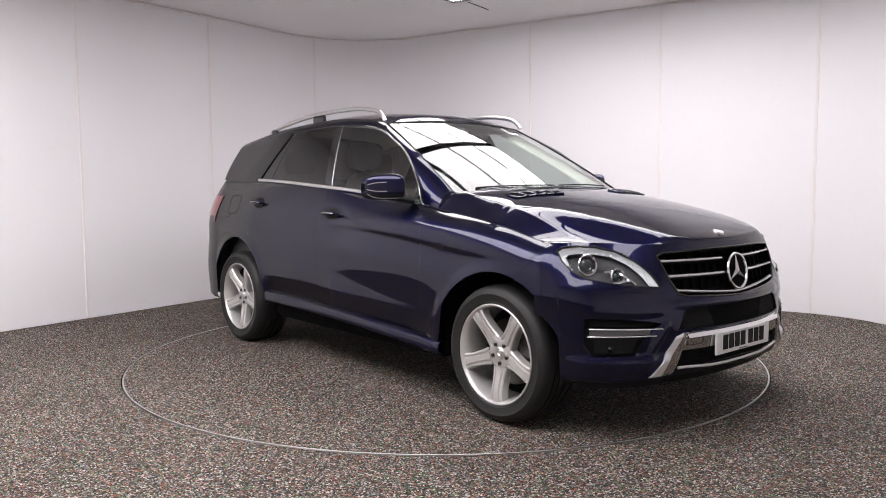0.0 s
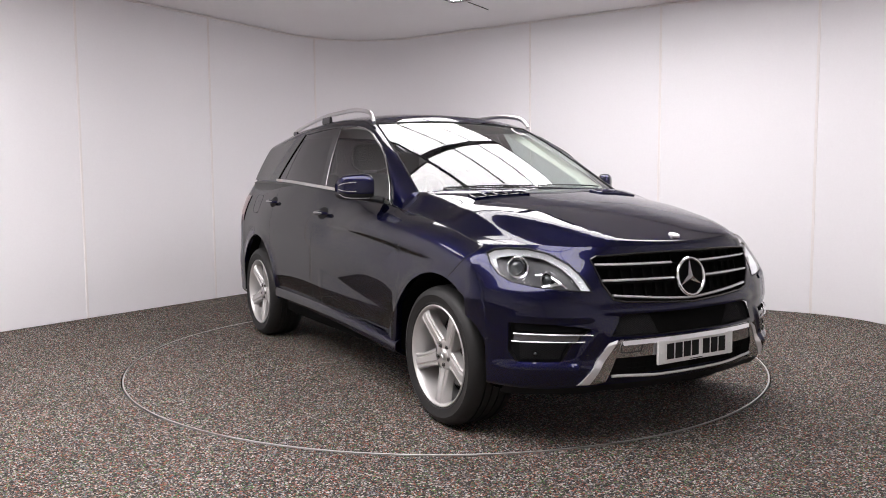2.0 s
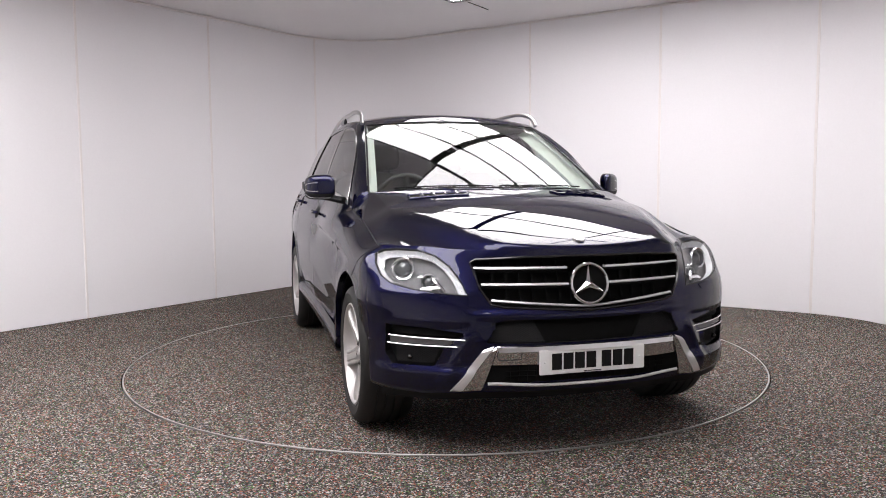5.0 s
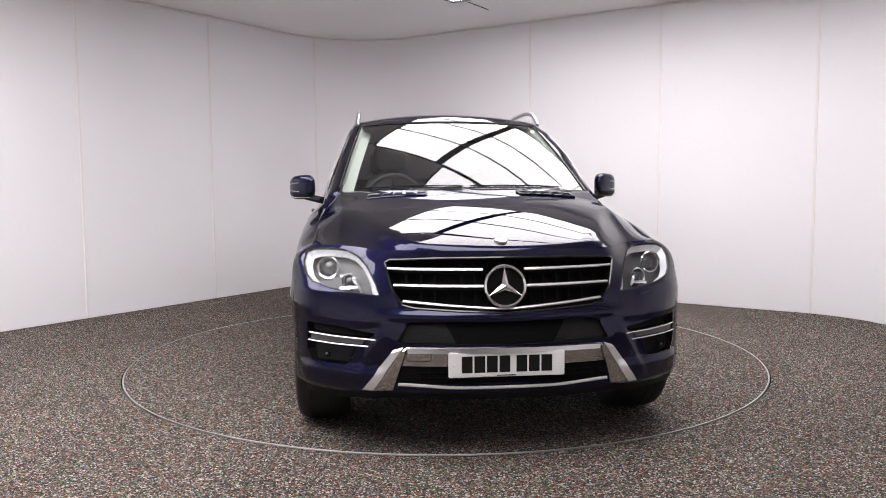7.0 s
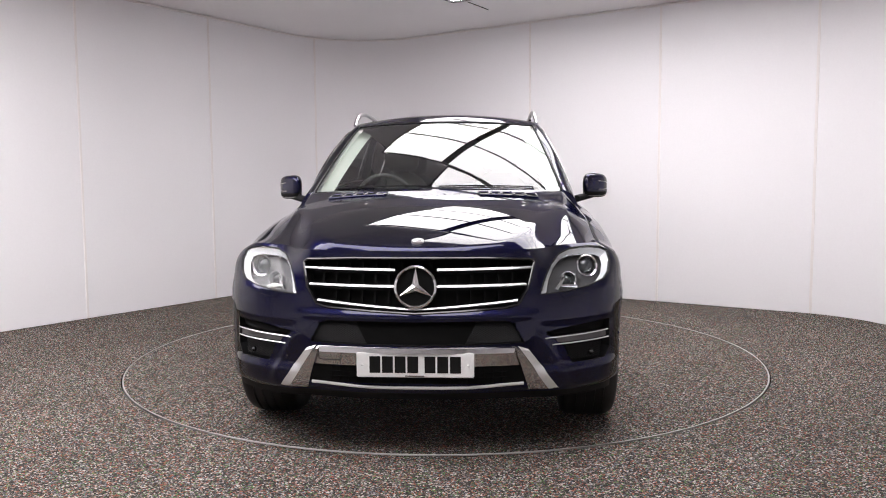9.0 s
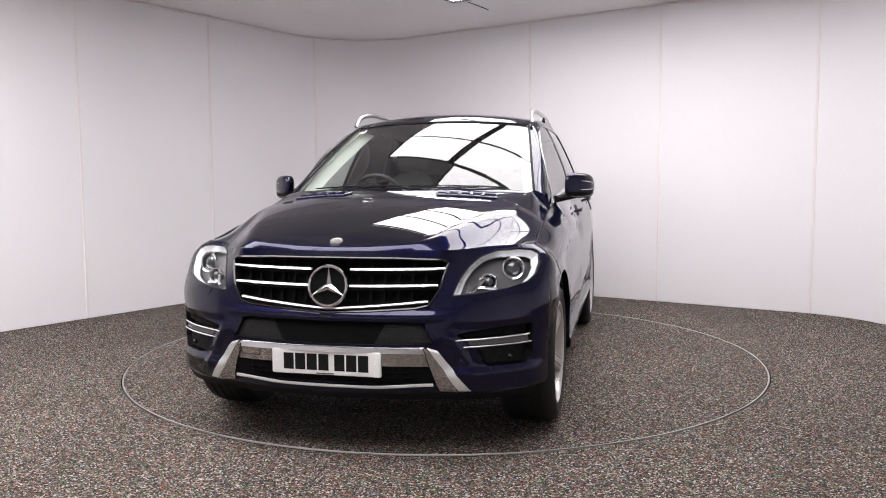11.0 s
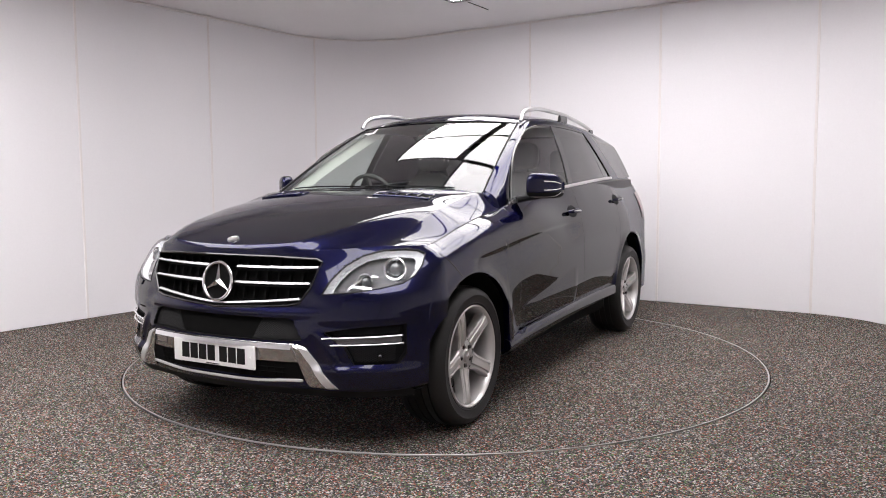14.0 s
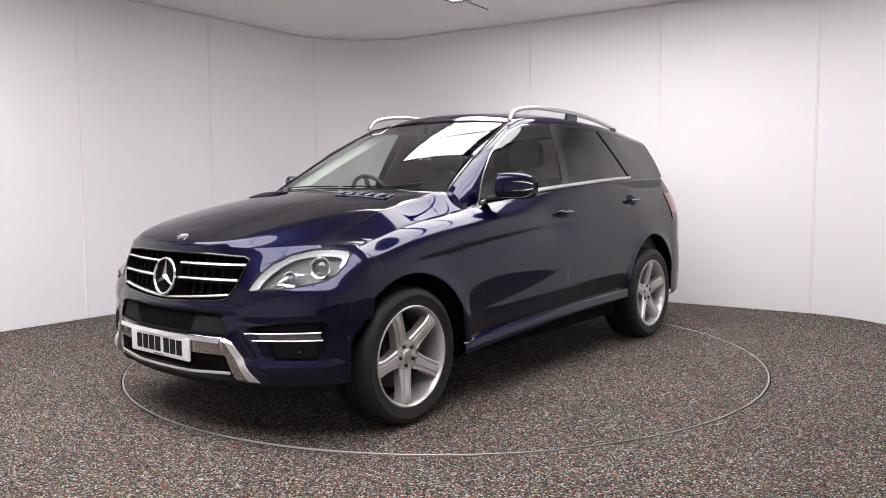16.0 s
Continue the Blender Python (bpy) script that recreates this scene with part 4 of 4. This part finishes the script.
        for z0, z1, y0, y1 in ((0.558, 0.549, 0.874, 0.575), (0.522, 0.518, 0.879, 0.607)):
            bm = bmesh.new()
            tube(bm, [nose(s * y, z0 + (z1 - z0) * (y0 - y) / (y0 - y1), 0.002) for y in steps(y0, y1, 12)], 0.0032, 6, flat=1.6)
            part("chrome_strip", bm, LIT_TRIM, fog)
        bm = bmesh.new()
        quad_patch(bm, [(s * 0.872, 0.553), (s * 0.625, 0.547), (s * 0.635, 0.524), (s * 0.875, 0.526)], -0.006, 12, 3)
        part("light_strip", bm, STRIP_LENS, fog, "clear daytime running light")
        bm = bmesh.new()
        c = nose(s * 0.80, 0.462, -0.012)
        bmesh.ops.create_uvsphere(bm, u_segments=12, v_segments=8, radius=0.012, matrix=Matrix.Translation(c))
        part("parking_sensor", bm, GLOSS, fog)
        # small sensor dots and the washer flap on the skin
        for y, z in ((0.945, 0.52), (0.60, 0.455)):
            bm = bmesh.new()
            bmesh.ops.create_uvsphere(bm, u_segments=12, v_segments=6, radius=0.011, matrix=Matrix.Translation(nose(s * y, z, -0.006)))
            part("parking_sensor", bm, PAINT, car)
        bm = bmesh.new()
        flap = [(0.64, 0.742), (0.75, 0.757), (0.755, 0.735), (0.66, 0.718)]
        quad_patch(bm, [(s * y, z) for y, z in flap], 0.006, 8, 3, 0.004)
        part("washer_flap", bm, PAINT, car)


LAMP_LENS = grainy(material("lamp_reflector", (0.42, 0.42, 0.43), 0.25, 0.7), 150, 0.12, 0.001)
STRIP_LENS = grainy(material("strip_lens", (0.16, 0.16, 0.165), 0.2, 0.4), 150, 0.25, 0.001)
LAMP_WHITE = grainy(material("daylight_guide", (0.76, 0.77, 0.78), 0.35, 0.1, coat=0.3), 120, 0.05)
LAMP_DARK = grainy(material("lamp_housing", (0.055, 0.055, 0.058), 0.5), 120, 0.2)
LENS = material("projector_lens", (0.05, 0.055, 0.06), 0.03, 0.2, coat=1.0)
RED_LAMP = grainy(material("red_lamp", (0.22, 0.008, 0.010), 0.15, coat=0.8), 200, 0.2)


def build_headlight(car, s):
    bm = bmesh.new()
    dish(bm, HEADLIGHT, s, -0.055, -0.002)
    lamp = part("headlight", bm, LAMP_DARK, car, "clear-glass swept headlight")
    bm = bmesh.new()
    dish(bm, HEADLIGHT, s, 0.002)
    part("lamp_cover", bm, LAMP_GLASS, lamp, heart=HEART)
    bm = bmesh.new()
    tube(bm, [nose(y, z, 0.0) for y, z in poly_ring(HEADLIGHT, s)], 0.0035, 5, closed=True)
    part("lamp_seal", bm, SHUT, lamp)
    # bright light guide along the inner and upper edge
    guide = HEADLIGHT[:9]
    cy, cz = 0.755, 0.845
    bm = bmesh.new()

    def band(i, k):
        y, z = guide[int(i)] if i == int(i) else tuple(p + (q - p) * (i - int(i)) for p, q in zip(guide[int(i)], guide[int(i) + 1]))
        f = 0.975 - 0.17 * k
        return nose(s * (cy + (y - cy) * f), cz + (z - cz) * f, -0.008 - 0.020 * math.sin(math.pi * k) - 0.02 * k)
    sheet(bm, band, steps(0, 8, 40), steps(0, 1, 5))
    part("light_guide", bm, LAMP_WHITE, lamp, "white daytime light guide")
    bm = bmesh.new()
    low = [(0.905, 0.87), (0.893, 0.822), (0.86, 0.79), (0.78, 0.768), (0.68, 0.753), (0.553, 0.742)]

    def lower(i, k):
        j = min(int(i), len(low) - 2)
        y, z = tuple(p + (q - p) * (i - j) for p, q in zip(low[j], low[j + 1]))
        f = 0.965 - 0.11 * k
        return nose(s * (cy + (y - cy) * f), cz + (z - cz) * f, -0.010 - 0.03 * k)
    sheet(bm, lower, steps(0, 5, 26), steps(0, 1, 3))
    part("lower_reflector", bm, LAMP_WHITE, lamp)
    # small light segments on the guide
    for i in steps(0.4, 4.6, 11):
        bm = bmesh.new()
        p = band(i, 0.42) + Vector((0.004, 0, 0.002))
        bmesh.ops.create_uvsphere(bm, u_segments=8, v_segments=6, radius=0.0055, matrix=Matrix.Translation(p))
        part("led", bm, CHROME, lamp)
    for y, z, r, mats in ((0.795, 0.866, 0.040, (LENS, CHROME)), (0.70, 0.812, 0.030, (LENS, LAMP_LENS))):
        c = nose(s * y, z, -0.030)
        look_m = Matrix.Translation(c) @ Vector((0.93, s * 0.28, 0.12)).to_track_quat("Y", "Z").to_matrix().to_4x4()
        bm = bmesh.new()
        lathe(bm, [(r * 1.35, 0.006), (r * 1.28, 0.012), (r * 1.12, 0.008), (r * 1.02, -0.02)], 32)
        bmesh.ops.transform(bm, matrix=look_m, verts=bm.verts[:])
        part("projector_ring", bm, mats[1], lamp)
        bm = bmesh.new()
        lathe(bm, [(0.0, 0.012), (r * 0.4, 0.009), (r * 0.75, 0.0), (r, -0.014)], 32)
        bmesh.ops.transform(bm, matrix=look_m, verts=bm.verts[:])
        part("projector_lens", bm, mats[0], lamp)
    for a, b in (((0.665, 0.825), (0.735, 0.835)), ((0.66, 0.79), (0.74, 0.785)), ((0.645, 0.775), (0.70, 0.84))):
        bm = bmesh.new()
        tube(bm, [nose(s * (a[0] + (b[0] - a[0]) * t), a[1] + (b[1] - a[1]) * t, -0.036 + 0.008 * math.sin(3.1 * t)) for t in steps(0, 1, 8)], 0.0075, 6)
        part("reflector_bar", bm, CHROME, lamp)


# ---- sides: mirrors, handles, rails, trims ----
def bonnet_height(x, y):
    ye = top_half(min(x, X_SIDE))
    mid = curve(HOOD_MID, x)
    q = min(1.0, abs(y) / ye)
    return mid - (mid - belt(x)) * hood_fall(q, x)


def build_mirror(car, s):
    def shell(t, a):
        y = 0.908 + 0.170 * t
        full = (1 - abs(2 * t - 1) ** 5.0) ** 0.34 if 0 < t < 1 else 0.0
        xc = -0.835 - 0.10 * t - 0.05 * t * t
        ca, sa = math.cos(a), math.sin(a)
        px = math.copysign(abs(ca) ** 0.52, ca) * (0.078 if ca > 0 else 0.045) * full
        top = 0.080 + 0.006 * math.sin(math.pi * t) - 0.012 * t
        pz = math.copysign(abs(sa) ** 0.52, sa) * (top if sa > 0 else 0.070) * full
        return Vector((xc + px, s * y, 1.220 + pz))
    bm = bmesh.new()
    ts = [0.5 - 0.5 * math.cos(math.pi * k / 22) for k in range(23)]
    sheet(bm, lambda t, a: shell(t, a), ts, steps(0, 2 * math.pi, 36))
    bmesh.ops.remove_doubles(bm, verts=bm.verts[:], dist=0.0004)
    mirror = part("door_mirror", bm, PAINT, car, "navy door mirror with black foot")
    bm = bmesh.new()
    sheet(bm, lambda t, k: shell(t, -math.pi / 2 + 1.32 * k) + Vector((0.002 * (abs(k) > 0.9), 0, -0.004)), ts[2:-2], steps(-1, 1, 12))
    part("mirror_base", bm, BLACK, mirror)
    bm = bmesh.new()
    tube(bm, [(-0.77, s * 0.862, 1.140), (-0.80, s * 0.905, 1.150), (-0.84, s * 0.955, 1.158), (-0.87, s * 0.99, 1.162)], [0.022, 0.021, 0.018, 0.012], 10, flat=1.5)
    part("mirror_foot", bm, BLACK, mirror)
    bm = bmesh.new()
    tube(bm, [shell(t, -0.95) + Vector((0.003, 0, 0)) for t in steps(0.03, 0.97, 12)], 0.003, 5)
    part("mirror_trim", bm, SATIN, mirror)
    for a in (-0.12, 0.16):
        bm = bmesh.new()
        tube(bm, [shell(t, a) + Vector((0.001, 0, 0)) for t in steps(0.6, 0.985, 10)], 0.002, 5)
        part("indicator_strip", bm, SATIN, mirror)
    bm = bmesh.new()
    sheet(bm, lambda t, z: Vector((-0.875 - 0.115 * t - 0.02, s * (0.93 + 0.13 * t), 1.165 + 0.11 * z)), [0, 1], [0, 1])
    part("mirror_glass", bm, CHROME, mirror)


def build_handle(car, s, x, z):
    y = half_width(x, z)
    bm = bmesh.new()

    # flat patch on the door skin; the hollow cup's darkness is put into its black
    def cup(r, a):
        px, pz = x + 0.078 * r * math.cos(a), z + 0.040 * r * math.sin(a)
        return Vector((px, s * (half_width(px, pz) + 0.003 - 0.002 * r), pz))
    sheet(bm, cup, [0.02, 0.4, 0.8, 1.0], steps(0, 2 * math.pi, 28))
    handle = part("door_handle", bm, BLACK, car, "handle cup as a black patch for its shade, with a glossy pull")
    bm = bmesh.new()
    tube(bm, [(x + 0.105 * t, s * (y + 0.012 + 0.026 * (1 - t ** 4)), z + 0.006 - 0.006 * t * t) for t in steps(-1, 1, 14)], [0.008 + 0.008 * (1 - t * t) for t in steps(-1, 1, 14)], 8, flat=0.7)
    part("pull", bm, PAINT, handle)
    bm = bmesh.new()
    tube(bm, [(x + 0.085 * t, s * (y + 0.026 + 0.024 * (1 - t ** 4)), z + 0.008 - 0.006 * t * t) for t in steps(-1, 1, 10)], 0.0032, 5)
    part("pull_trim", bm, SATIN, handle)


def build_sides(car):
    rail = [(-1.345, 0.638, 1.650), (-1.372, 0.635, 1.682), (-1.42, 0.629, 1.716), (-1.52, 0.627, 1.739), (-1.75, 0.623, 1.759), (-2.1, 0.623, 1.756), (-2.45, 0.624, 1.729), (-2.75, 0.622, 1.690), (-2.92, 0.612, 1.658)]
    for s in (1, -1):
        bm = bmesh.new()
        pts = [(x, s * y, z) for x, y, z in rail]
        xs = [i / 4 for i in range(4 * (len(rail) - 1) + 1)]
        fine = [[curve([(k, p[c]) for k, p in enumerate(pts)], t) for c in range(3)] for t in xs]
        tube(bm, fine, 0.0145, 10, flat=0.9)
        rail_ob = part("roof_rail", bm, SATIN, car, "satin silver roof rail")
        for x0, x1 in ((-2.10, -2.24), (-2.80, -2.88)):
            bm = bmesh.new()
            tube(bm, [(x0 + (x1 - x0) * t, s * 0.628, 1.710 - 0.054 * smooth01(-2.3, -2.8, x0)) for t in (0, 0.5, 1)], 0.036 if x0 > -2.5 else 0.02, 8, flat=0.35)
            part("rail_foot", bm, GLOSS, rail_ob)
        build_mirror(car, s)
        build_handle(car, s, -1.555, 1.046)
        build_handle(car, s, -2.575, 1.104)
        bm = bmesh.new()
        tube(bm, [cabin_side(x, 0.0, 0.004) * Vector((1, s, 1)) + Vector((0, 0, 0.006)) for x in steps(-0.74, -2.74, 40)], 0.011, 8, flat=0.6)
        part("belt_trim", bm, SATIN, car, "satin chrome window trim")
        bm = bmesh.new()
        tube(bm, [cabin_side(x, 1.0, 0.003) * Vector((1, s, 1)) for x in steps(-0.69, -2.44, 60)], 0.0055, 6)
        part("window_trim", bm, GLOSS, car)
        bm = bmesh.new()
        tube(bm, [cabin_side(x, 1.0, 0.007) * Vector((1, s, 1)) for x in steps(-0.69, -1.5, 36)], 0.0035, 5)
        part("window_bead", bm, SATIN, car)
        bm = bmesh.new()
        tube(bm, [cabin_side(-2.73 + 0.29 * w, w, 0.004) * Vector((1, s, 1)) for w in steps(0, 1, 10)], 0.005, 6)
        part("pillar_trim", bm, GLOSS, car)
        bm = bmesh.new()
        tube(bm, [cabin_side(-1.64 - 0.12 * w, w, 0.005) * Vector((1, s, 1)) for w in steps(0, 1, 10)], 0.0018, 6)
        # silver on the right only: the glint seen on that side is put into the material
        part("pillar_bead", bm, GLOSS if s > 0 else SATIN, car)
        # side skirt
        bm = bmesh.new()
        prof = [(0.93, 0.285), (0.962, 0.288), (0.978, 0.300), (0.980, 0.345), (0.972, 0.360), (0.945, 0.372)]
        sheet(bm, lambda x, k: Vector((x, s * (prof[k][0] + 0.006 * smooth01(-0.75, -0.44, x)), prof[k][1] + skirt_rise(x))), steps(-0.41, -2.42, 20), list(range(6)))
        part("side_skirt", bm, PAINT, car)
        # bonnet vents: a black sheet on the skin stands for the shade in the slots
        bm = bmesh.new()
        outline = [(-0.280, 0.58), (-0.190, 0.59), (-0.130, 0.27), (-0.215, 0.255)]
        ring = [Vector((x, s * y, bonnet_height(x, y) + 0.003)) for x, y in poly_ring(outline, 1, 5)]
        vs = [bm.verts.new(p) for p in ring]
        c = bm.verts.new(sum(ring, Vector()) / len(ring) + Vector((0, 0, 0.001)))
        for i in range(len(vs)):
            bm.faces.new((vs[i], vs[(i + 1) % len(vs)], c))
        vent = part("bonnet_vent", bm, VOID, car, "louvred bonnet vent")
        bm = bmesh.new()
        tube(bm, [p + Vector((0, 0, 0.001)) for p in ring], 0.0065, 8, closed=True)
        part("vent_frame", bm, PAINT, vent)
        for t in (0.22, 0.42, 0.62, 0.82):
            bm = bmesh.new()
            a, b = Vector((-0.28 + 0.065 * t, 0.58 - 0.325 * t, 0)), Vector((-0.19 + 0.06 * t, 0.59 - 0.32 * t, 0))
            tube(bm, [Vector((q.x, s * q.y, bonnet_height(q.x, q.y) + 0.006)) for q in (a, a.lerp(b, 0.5), b)], 0.009, 8, flat=1.3)
            part("vent_fin", bm, PAINT, vent)
        # rear lamp, wrapping round the corner
        bm = bmesh.new()

        def lamp(a, k):
            z = 0.985 + 0.165 * k - 0.05 * (1 - k) * (a < 0)
            if a < 0:
                x = X_BACK - a * 0.16 - 0.05 * (1 - k)
                return Vector((x, s * (half_width(x, z) + 0.006), z))
            p = tail(a, z)
            return Vector((p.x - 0.006, s * (p.y + 0.004), p.z))
        sheet(bm, lamp, [-0.12, -0.06, -0.001, 0.05, 0.15, 0.3, 0.45, 0.6, 0.8, 1.0], steps(0, 1, 6))
        part("rear_lamp", bm, RED_LAMP, car, "red wrap-round rear lamp")
        build_headlight(car, s)
    # fuel flap on the right rear wing
    bm = bmesh.new()
    ring = [(-2.93, 1.15), (-3.09, 1.155), (-3.11, 1.135), (-3.10, 1.03), (-3.08, 1.01), (-2.95, 1.01), (-2.925, 1.03), (-2.915, 1.13)]
    tube(bm, [(x, -(half_width(x, z) - 0.0005), z) for x, z in poly_ring(ring, 1)], 0.0022, 5, closed=True)
    part("fuel_flap", bm, SHUT, car)
    # bonnet badge
    bm = bmesh.new()
    c = Vector((0.690, 0, curve(HOOD_MID, 0.690) + 0.003))
    m = Matrix.Translation(c) @ Matrix.Rotation(radians(18), 4, "Y")
    rows = lathe(bm, [(0.0, 0.0045), (0.019, 0.0045), (0.021, 0.006), (0.027, 0.005), (0.029, 0.0), (0.029, -0.006)], 32)
    bmesh.ops.transform(bm, matrix=m @ Matrix.Rotation(radians(90), 4, "X"), verts=bm.verts[:])
    part("bonnet_badge", bm, SATIN, car, "small round chrome bonnet badge")


# ---- number plate: bars stand for its writing ----
PLATE = grainy(material("plate_white", (0.80, 0.80, 0.79), 0.35), 90, 0.03)
INK = material("plate_black", (0.006, 0.006, 0.006), 0.6, spec=0.2)


def build_plate(car):
    x = 0.846
    bm = bmesh.new()
    box(bm, x - 0.012, x, -0.26, 0.26, 0.389, 0.501, 0.004)
    plate = part("number_plate", bm, PLATE, car, "white number plate with black bars")
    for k, y in enumerate((0.178, 0.122, 0.066, 0.010, -0.066, -0.122, -0.178)):
        bm = bmesh.new()
        box(bm, x, x + 0.0012, -y - 0.024, -y + 0.024, 0.410, 0.484)
        part("bar", bm, INK, plate, smooth=False)
    bm = bmesh.new()
    box(bm, x, x + 0.001, -0.045, 0.04, 0.3945, 0.3985)
    part("bar", bm, INK, plate, smooth=False)
    for y in (-0.235, 0.235):
        bm = bmesh.new()
        bmesh.ops.create_uvsphere(bm, u_segments=10, v_segments=6, radius=0.005, matrix=Matrix.Translation((x, y, 0.445)))
        part("screw_cap", bm, PLATE, plate)


# ---- cabin ----
DASH = grainy(material("dash_plastic", (0.034, 0.034, 0.035), 0.5), 250, 0.2, 0.0006)
LEATHER = grainy(material("black_leather", (0.034, 0.033, 0.032), 0.45), 160, 0.2, 0.001)
LINING = grainy(material("grey_headlining", (0.70, 0.70, 0.66), 0.9), 200, 0.05, 0.0004)


def build_cabin(car):
    bm = bmesh.new()

    def dash(y, k):
        px = [-0.50, -0.62, -0.80, -0.95, -1.02, -1.03, -0.98][k]
        pz = [1.15, 1.165, 1.165, 1.15, 1.11, 0.95, 0.6][k]
        hump = 0.035 * math.exp(-((y + 0.37) / 0.17) ** 2) * (k in (2, 3, 4))
        return Vector((px, y * (0.80 if k < 2 else 0.92), pz + hump - 0.05 * (abs(y) / 0.85) ** 4))
    sheet(bm, dash, steps(-0.86, 0.86, 36), list(range(7)))
    part("dashboard", bm, DASH, car, "black dashboard")
    bm = bmesh.new()
    m = Matrix.Translation((-1.13, -0.40, 1.13)) @ Matrix.Rotation(radians(-65), 4, "Y")
    tube(bm, [m @ Vector((0.185 * math.cos(a), 0.185 * math.sin(a), 0)) for a in steps(0, 2 * math.pi * 39 / 40, 39)], 0.015, 8, closed=True)
    wheel = part("steering_wheel", bm, LEATHER, car, "black leather steering wheel")
    bm = bmesh.new()
    bmesh.ops.create_uvsphere(bm, u_segments=20, v_segments=10, radius=0.075, matrix=m @ Matrix.Diagonal((1, 1, 0.4, 1)))
    for a in (0.0, math.pi / 2, -math.pi / 2):
        tube(bm, [m @ Vector((r * math.cos(a), r * math.sin(a), 0)) for r in (0.05, 0.18)], 0.018, 6, flat=1.0)
    part("wheel_hub", bm, DASH, wheel)
    for x, y, w in ((-1.72, 0.38, 0.25), (-1.72, -0.38, 0.25), (-2.62, 0.40, 0.27), (-2.62, -0.40, 0.27)):
        bm = bmesh.new()

        def back(t, a):
            z = 0.62 + 0.70 * t
            ww = w * (1 - 0.28 * t ** 3) * (1 - 0.45 * smooth01(0.86, 1.0, t) ** 2)
            ca, sa = math.cos(a), math.sin(a)
            d = (1 - 0.25 * t) * (1 - 0.6 * smooth01(0.86, 1.0, t) ** 2)
            return Vector((x - 0.20 * t + 0.075 * d * math.copysign(abs(ca) ** 0.6, ca), y + ww * math.copysign(abs(sa) ** 0.6, sa), z))
        rows = sheet(bm, back, steps(0, 1, 14), steps(0, 2 * math.pi, 24))
        bm.faces.new(rows[-1][:-1])
        seat = part("seat", bm, LEATHER, car, "black leather seat")
        bm = bmesh.new()
        box(bm, x - 0.02, x + 0.52, y - w, y + w, 0.52, 0.70, 0.05, 4)
        part("cushion", bm, LEATHER, seat)
        bm = bmesh.new()
        hz = 1.44 if x > -2 else 1.42
        bmesh.ops.create_uvsphere(bm, u_segments=24, v_segments=16, radius=1.0)
        for v in bm.verts:
            c = [math.copysign(abs(q) ** 0.55, q) for q in v.co]
            v.co = (x - 0.235 + 0.055 * c[0], y + 0.135 * c[1], hz + 0.10 * c[2])
        for dy in (-0.06, 0.06):
            tube(bm, [(x - 0.22, y + dy, 1.30), (x - 0.235, y + dy, 1.37)], 0.007, 6)
        part("headrest", bm, LEATHER, seat)
    bm = bmesh.new()
    sheet(bm, lambda x, r: roof_point(x, r * 0.97) - Vector((0, 0, 0.035)), steps(-1.42, -3.1, 16), steps(-1, 1, 12))
    for s in (1, -1):
        sheet(bm, lambda x, k: Vector((1, s, 1)) * (frame_band(x, k) + Vector((-0.02, -0.03, -0.016))), steps(-0.66, -3.1, 40), steps(0, 1, 4))
        sheet(bm, lambda x, k: Vector((1, s, 1)) * (frame_band(x, 1.0) + Vector((-0.025 - 0.03 * k, -0.012 - 0.062 * k, -0.035 - 0.03 * k))), steps(-0.62, -1.42, 24), steps(0, 1, 3))
    part("headlining", bm, LINING, car, "pale grey headlining")
    bm = bmesh.new()
    box(bm, -1.29, -1.26, -0.12, 0.12, 1.515, 1.58, 0.012)
    tube(bm, [(-1.28, 0, 1.57), (-1.31, 0, 1.625)], 0.02, 8)
    box(bm, -1.40, -1.29, -0.06, 0.06, 1.575, 1.63, 0.015)
    part("rear_view_mirror", bm, DASH, car, "black interior mirror")
    bm = bmesh.new()
    for s in (1, -1):
        sheet(bm, lambda x, k: Vector((x, s * (half_width(x, 0.8) - 0.10), 0.45 + (belt(x) - 0.47) * k)), steps(-0.62, -3.3, 20), steps(0, 1, 3))
        sheet(bm, lambda x, k: Vector((x, s * (half_width(x, 0.8) - 0.10 + (tumble(x, belt(x)) - half_width(x, 0.8) + 0.095) * k), belt(x) - 0.02 + 0.012 * k)), steps(-0.62, -3.3, 20), [0, 1])
    sheet(bm, lambda y, z: Vector((-3.35, y, z)), steps(-0.8, 0.8, 2), [0.5, 1.25])
    part("door_lining", bm, DASH, car)
    # wipers
    for a, b in (((-0.47, -0.62), (-0.565, -0.02)), ((-0.43, 0.02), (-0.545, 0.60))):
        bm = bmesh.new()

        def on_screen(x, y):
            r = max(-0.97, min(0.97, y / 0.78))
            return screen_point(r, 0.006 + 0.014 * abs(math.sin(y * 3)))
        tube(bm, [on_screen(a[0] + (b[0] - a[0]) * t, a[1] + (b[1] - a[1]) * t) + Vector((0.006, 0, 0.003)) for t in steps(0, 1, 14)], 0.0045, 6, flat=0.8)
        part("wiper", bm, BLACK, car)


build_wheel(car)
build_grille(car)
build_lower_nose(car)
build_sides(car)
build_plate(car)
build_cabin(car)


# ---- motion: the turntable turns at a steady pace and carries the car ----
def turn(t):
    return 40.676 - 4.778 * t - 0.02433 * t * t + 0.000796 * t ** 3


def motions():
    times = steps(0.0, 16.0, 32)
    walk(turntable, [(t, pose(0, 0, 0, 0, 0, turn(t))) for t in times])
    rows = []
    for t in times:
        m = pose(0, 0, 0, 0, 0, turn(t) - 90)
        rows.append((t, m @ pose(1.477, 0.0166, 0.0)))
    walk(car, rows)


motions()
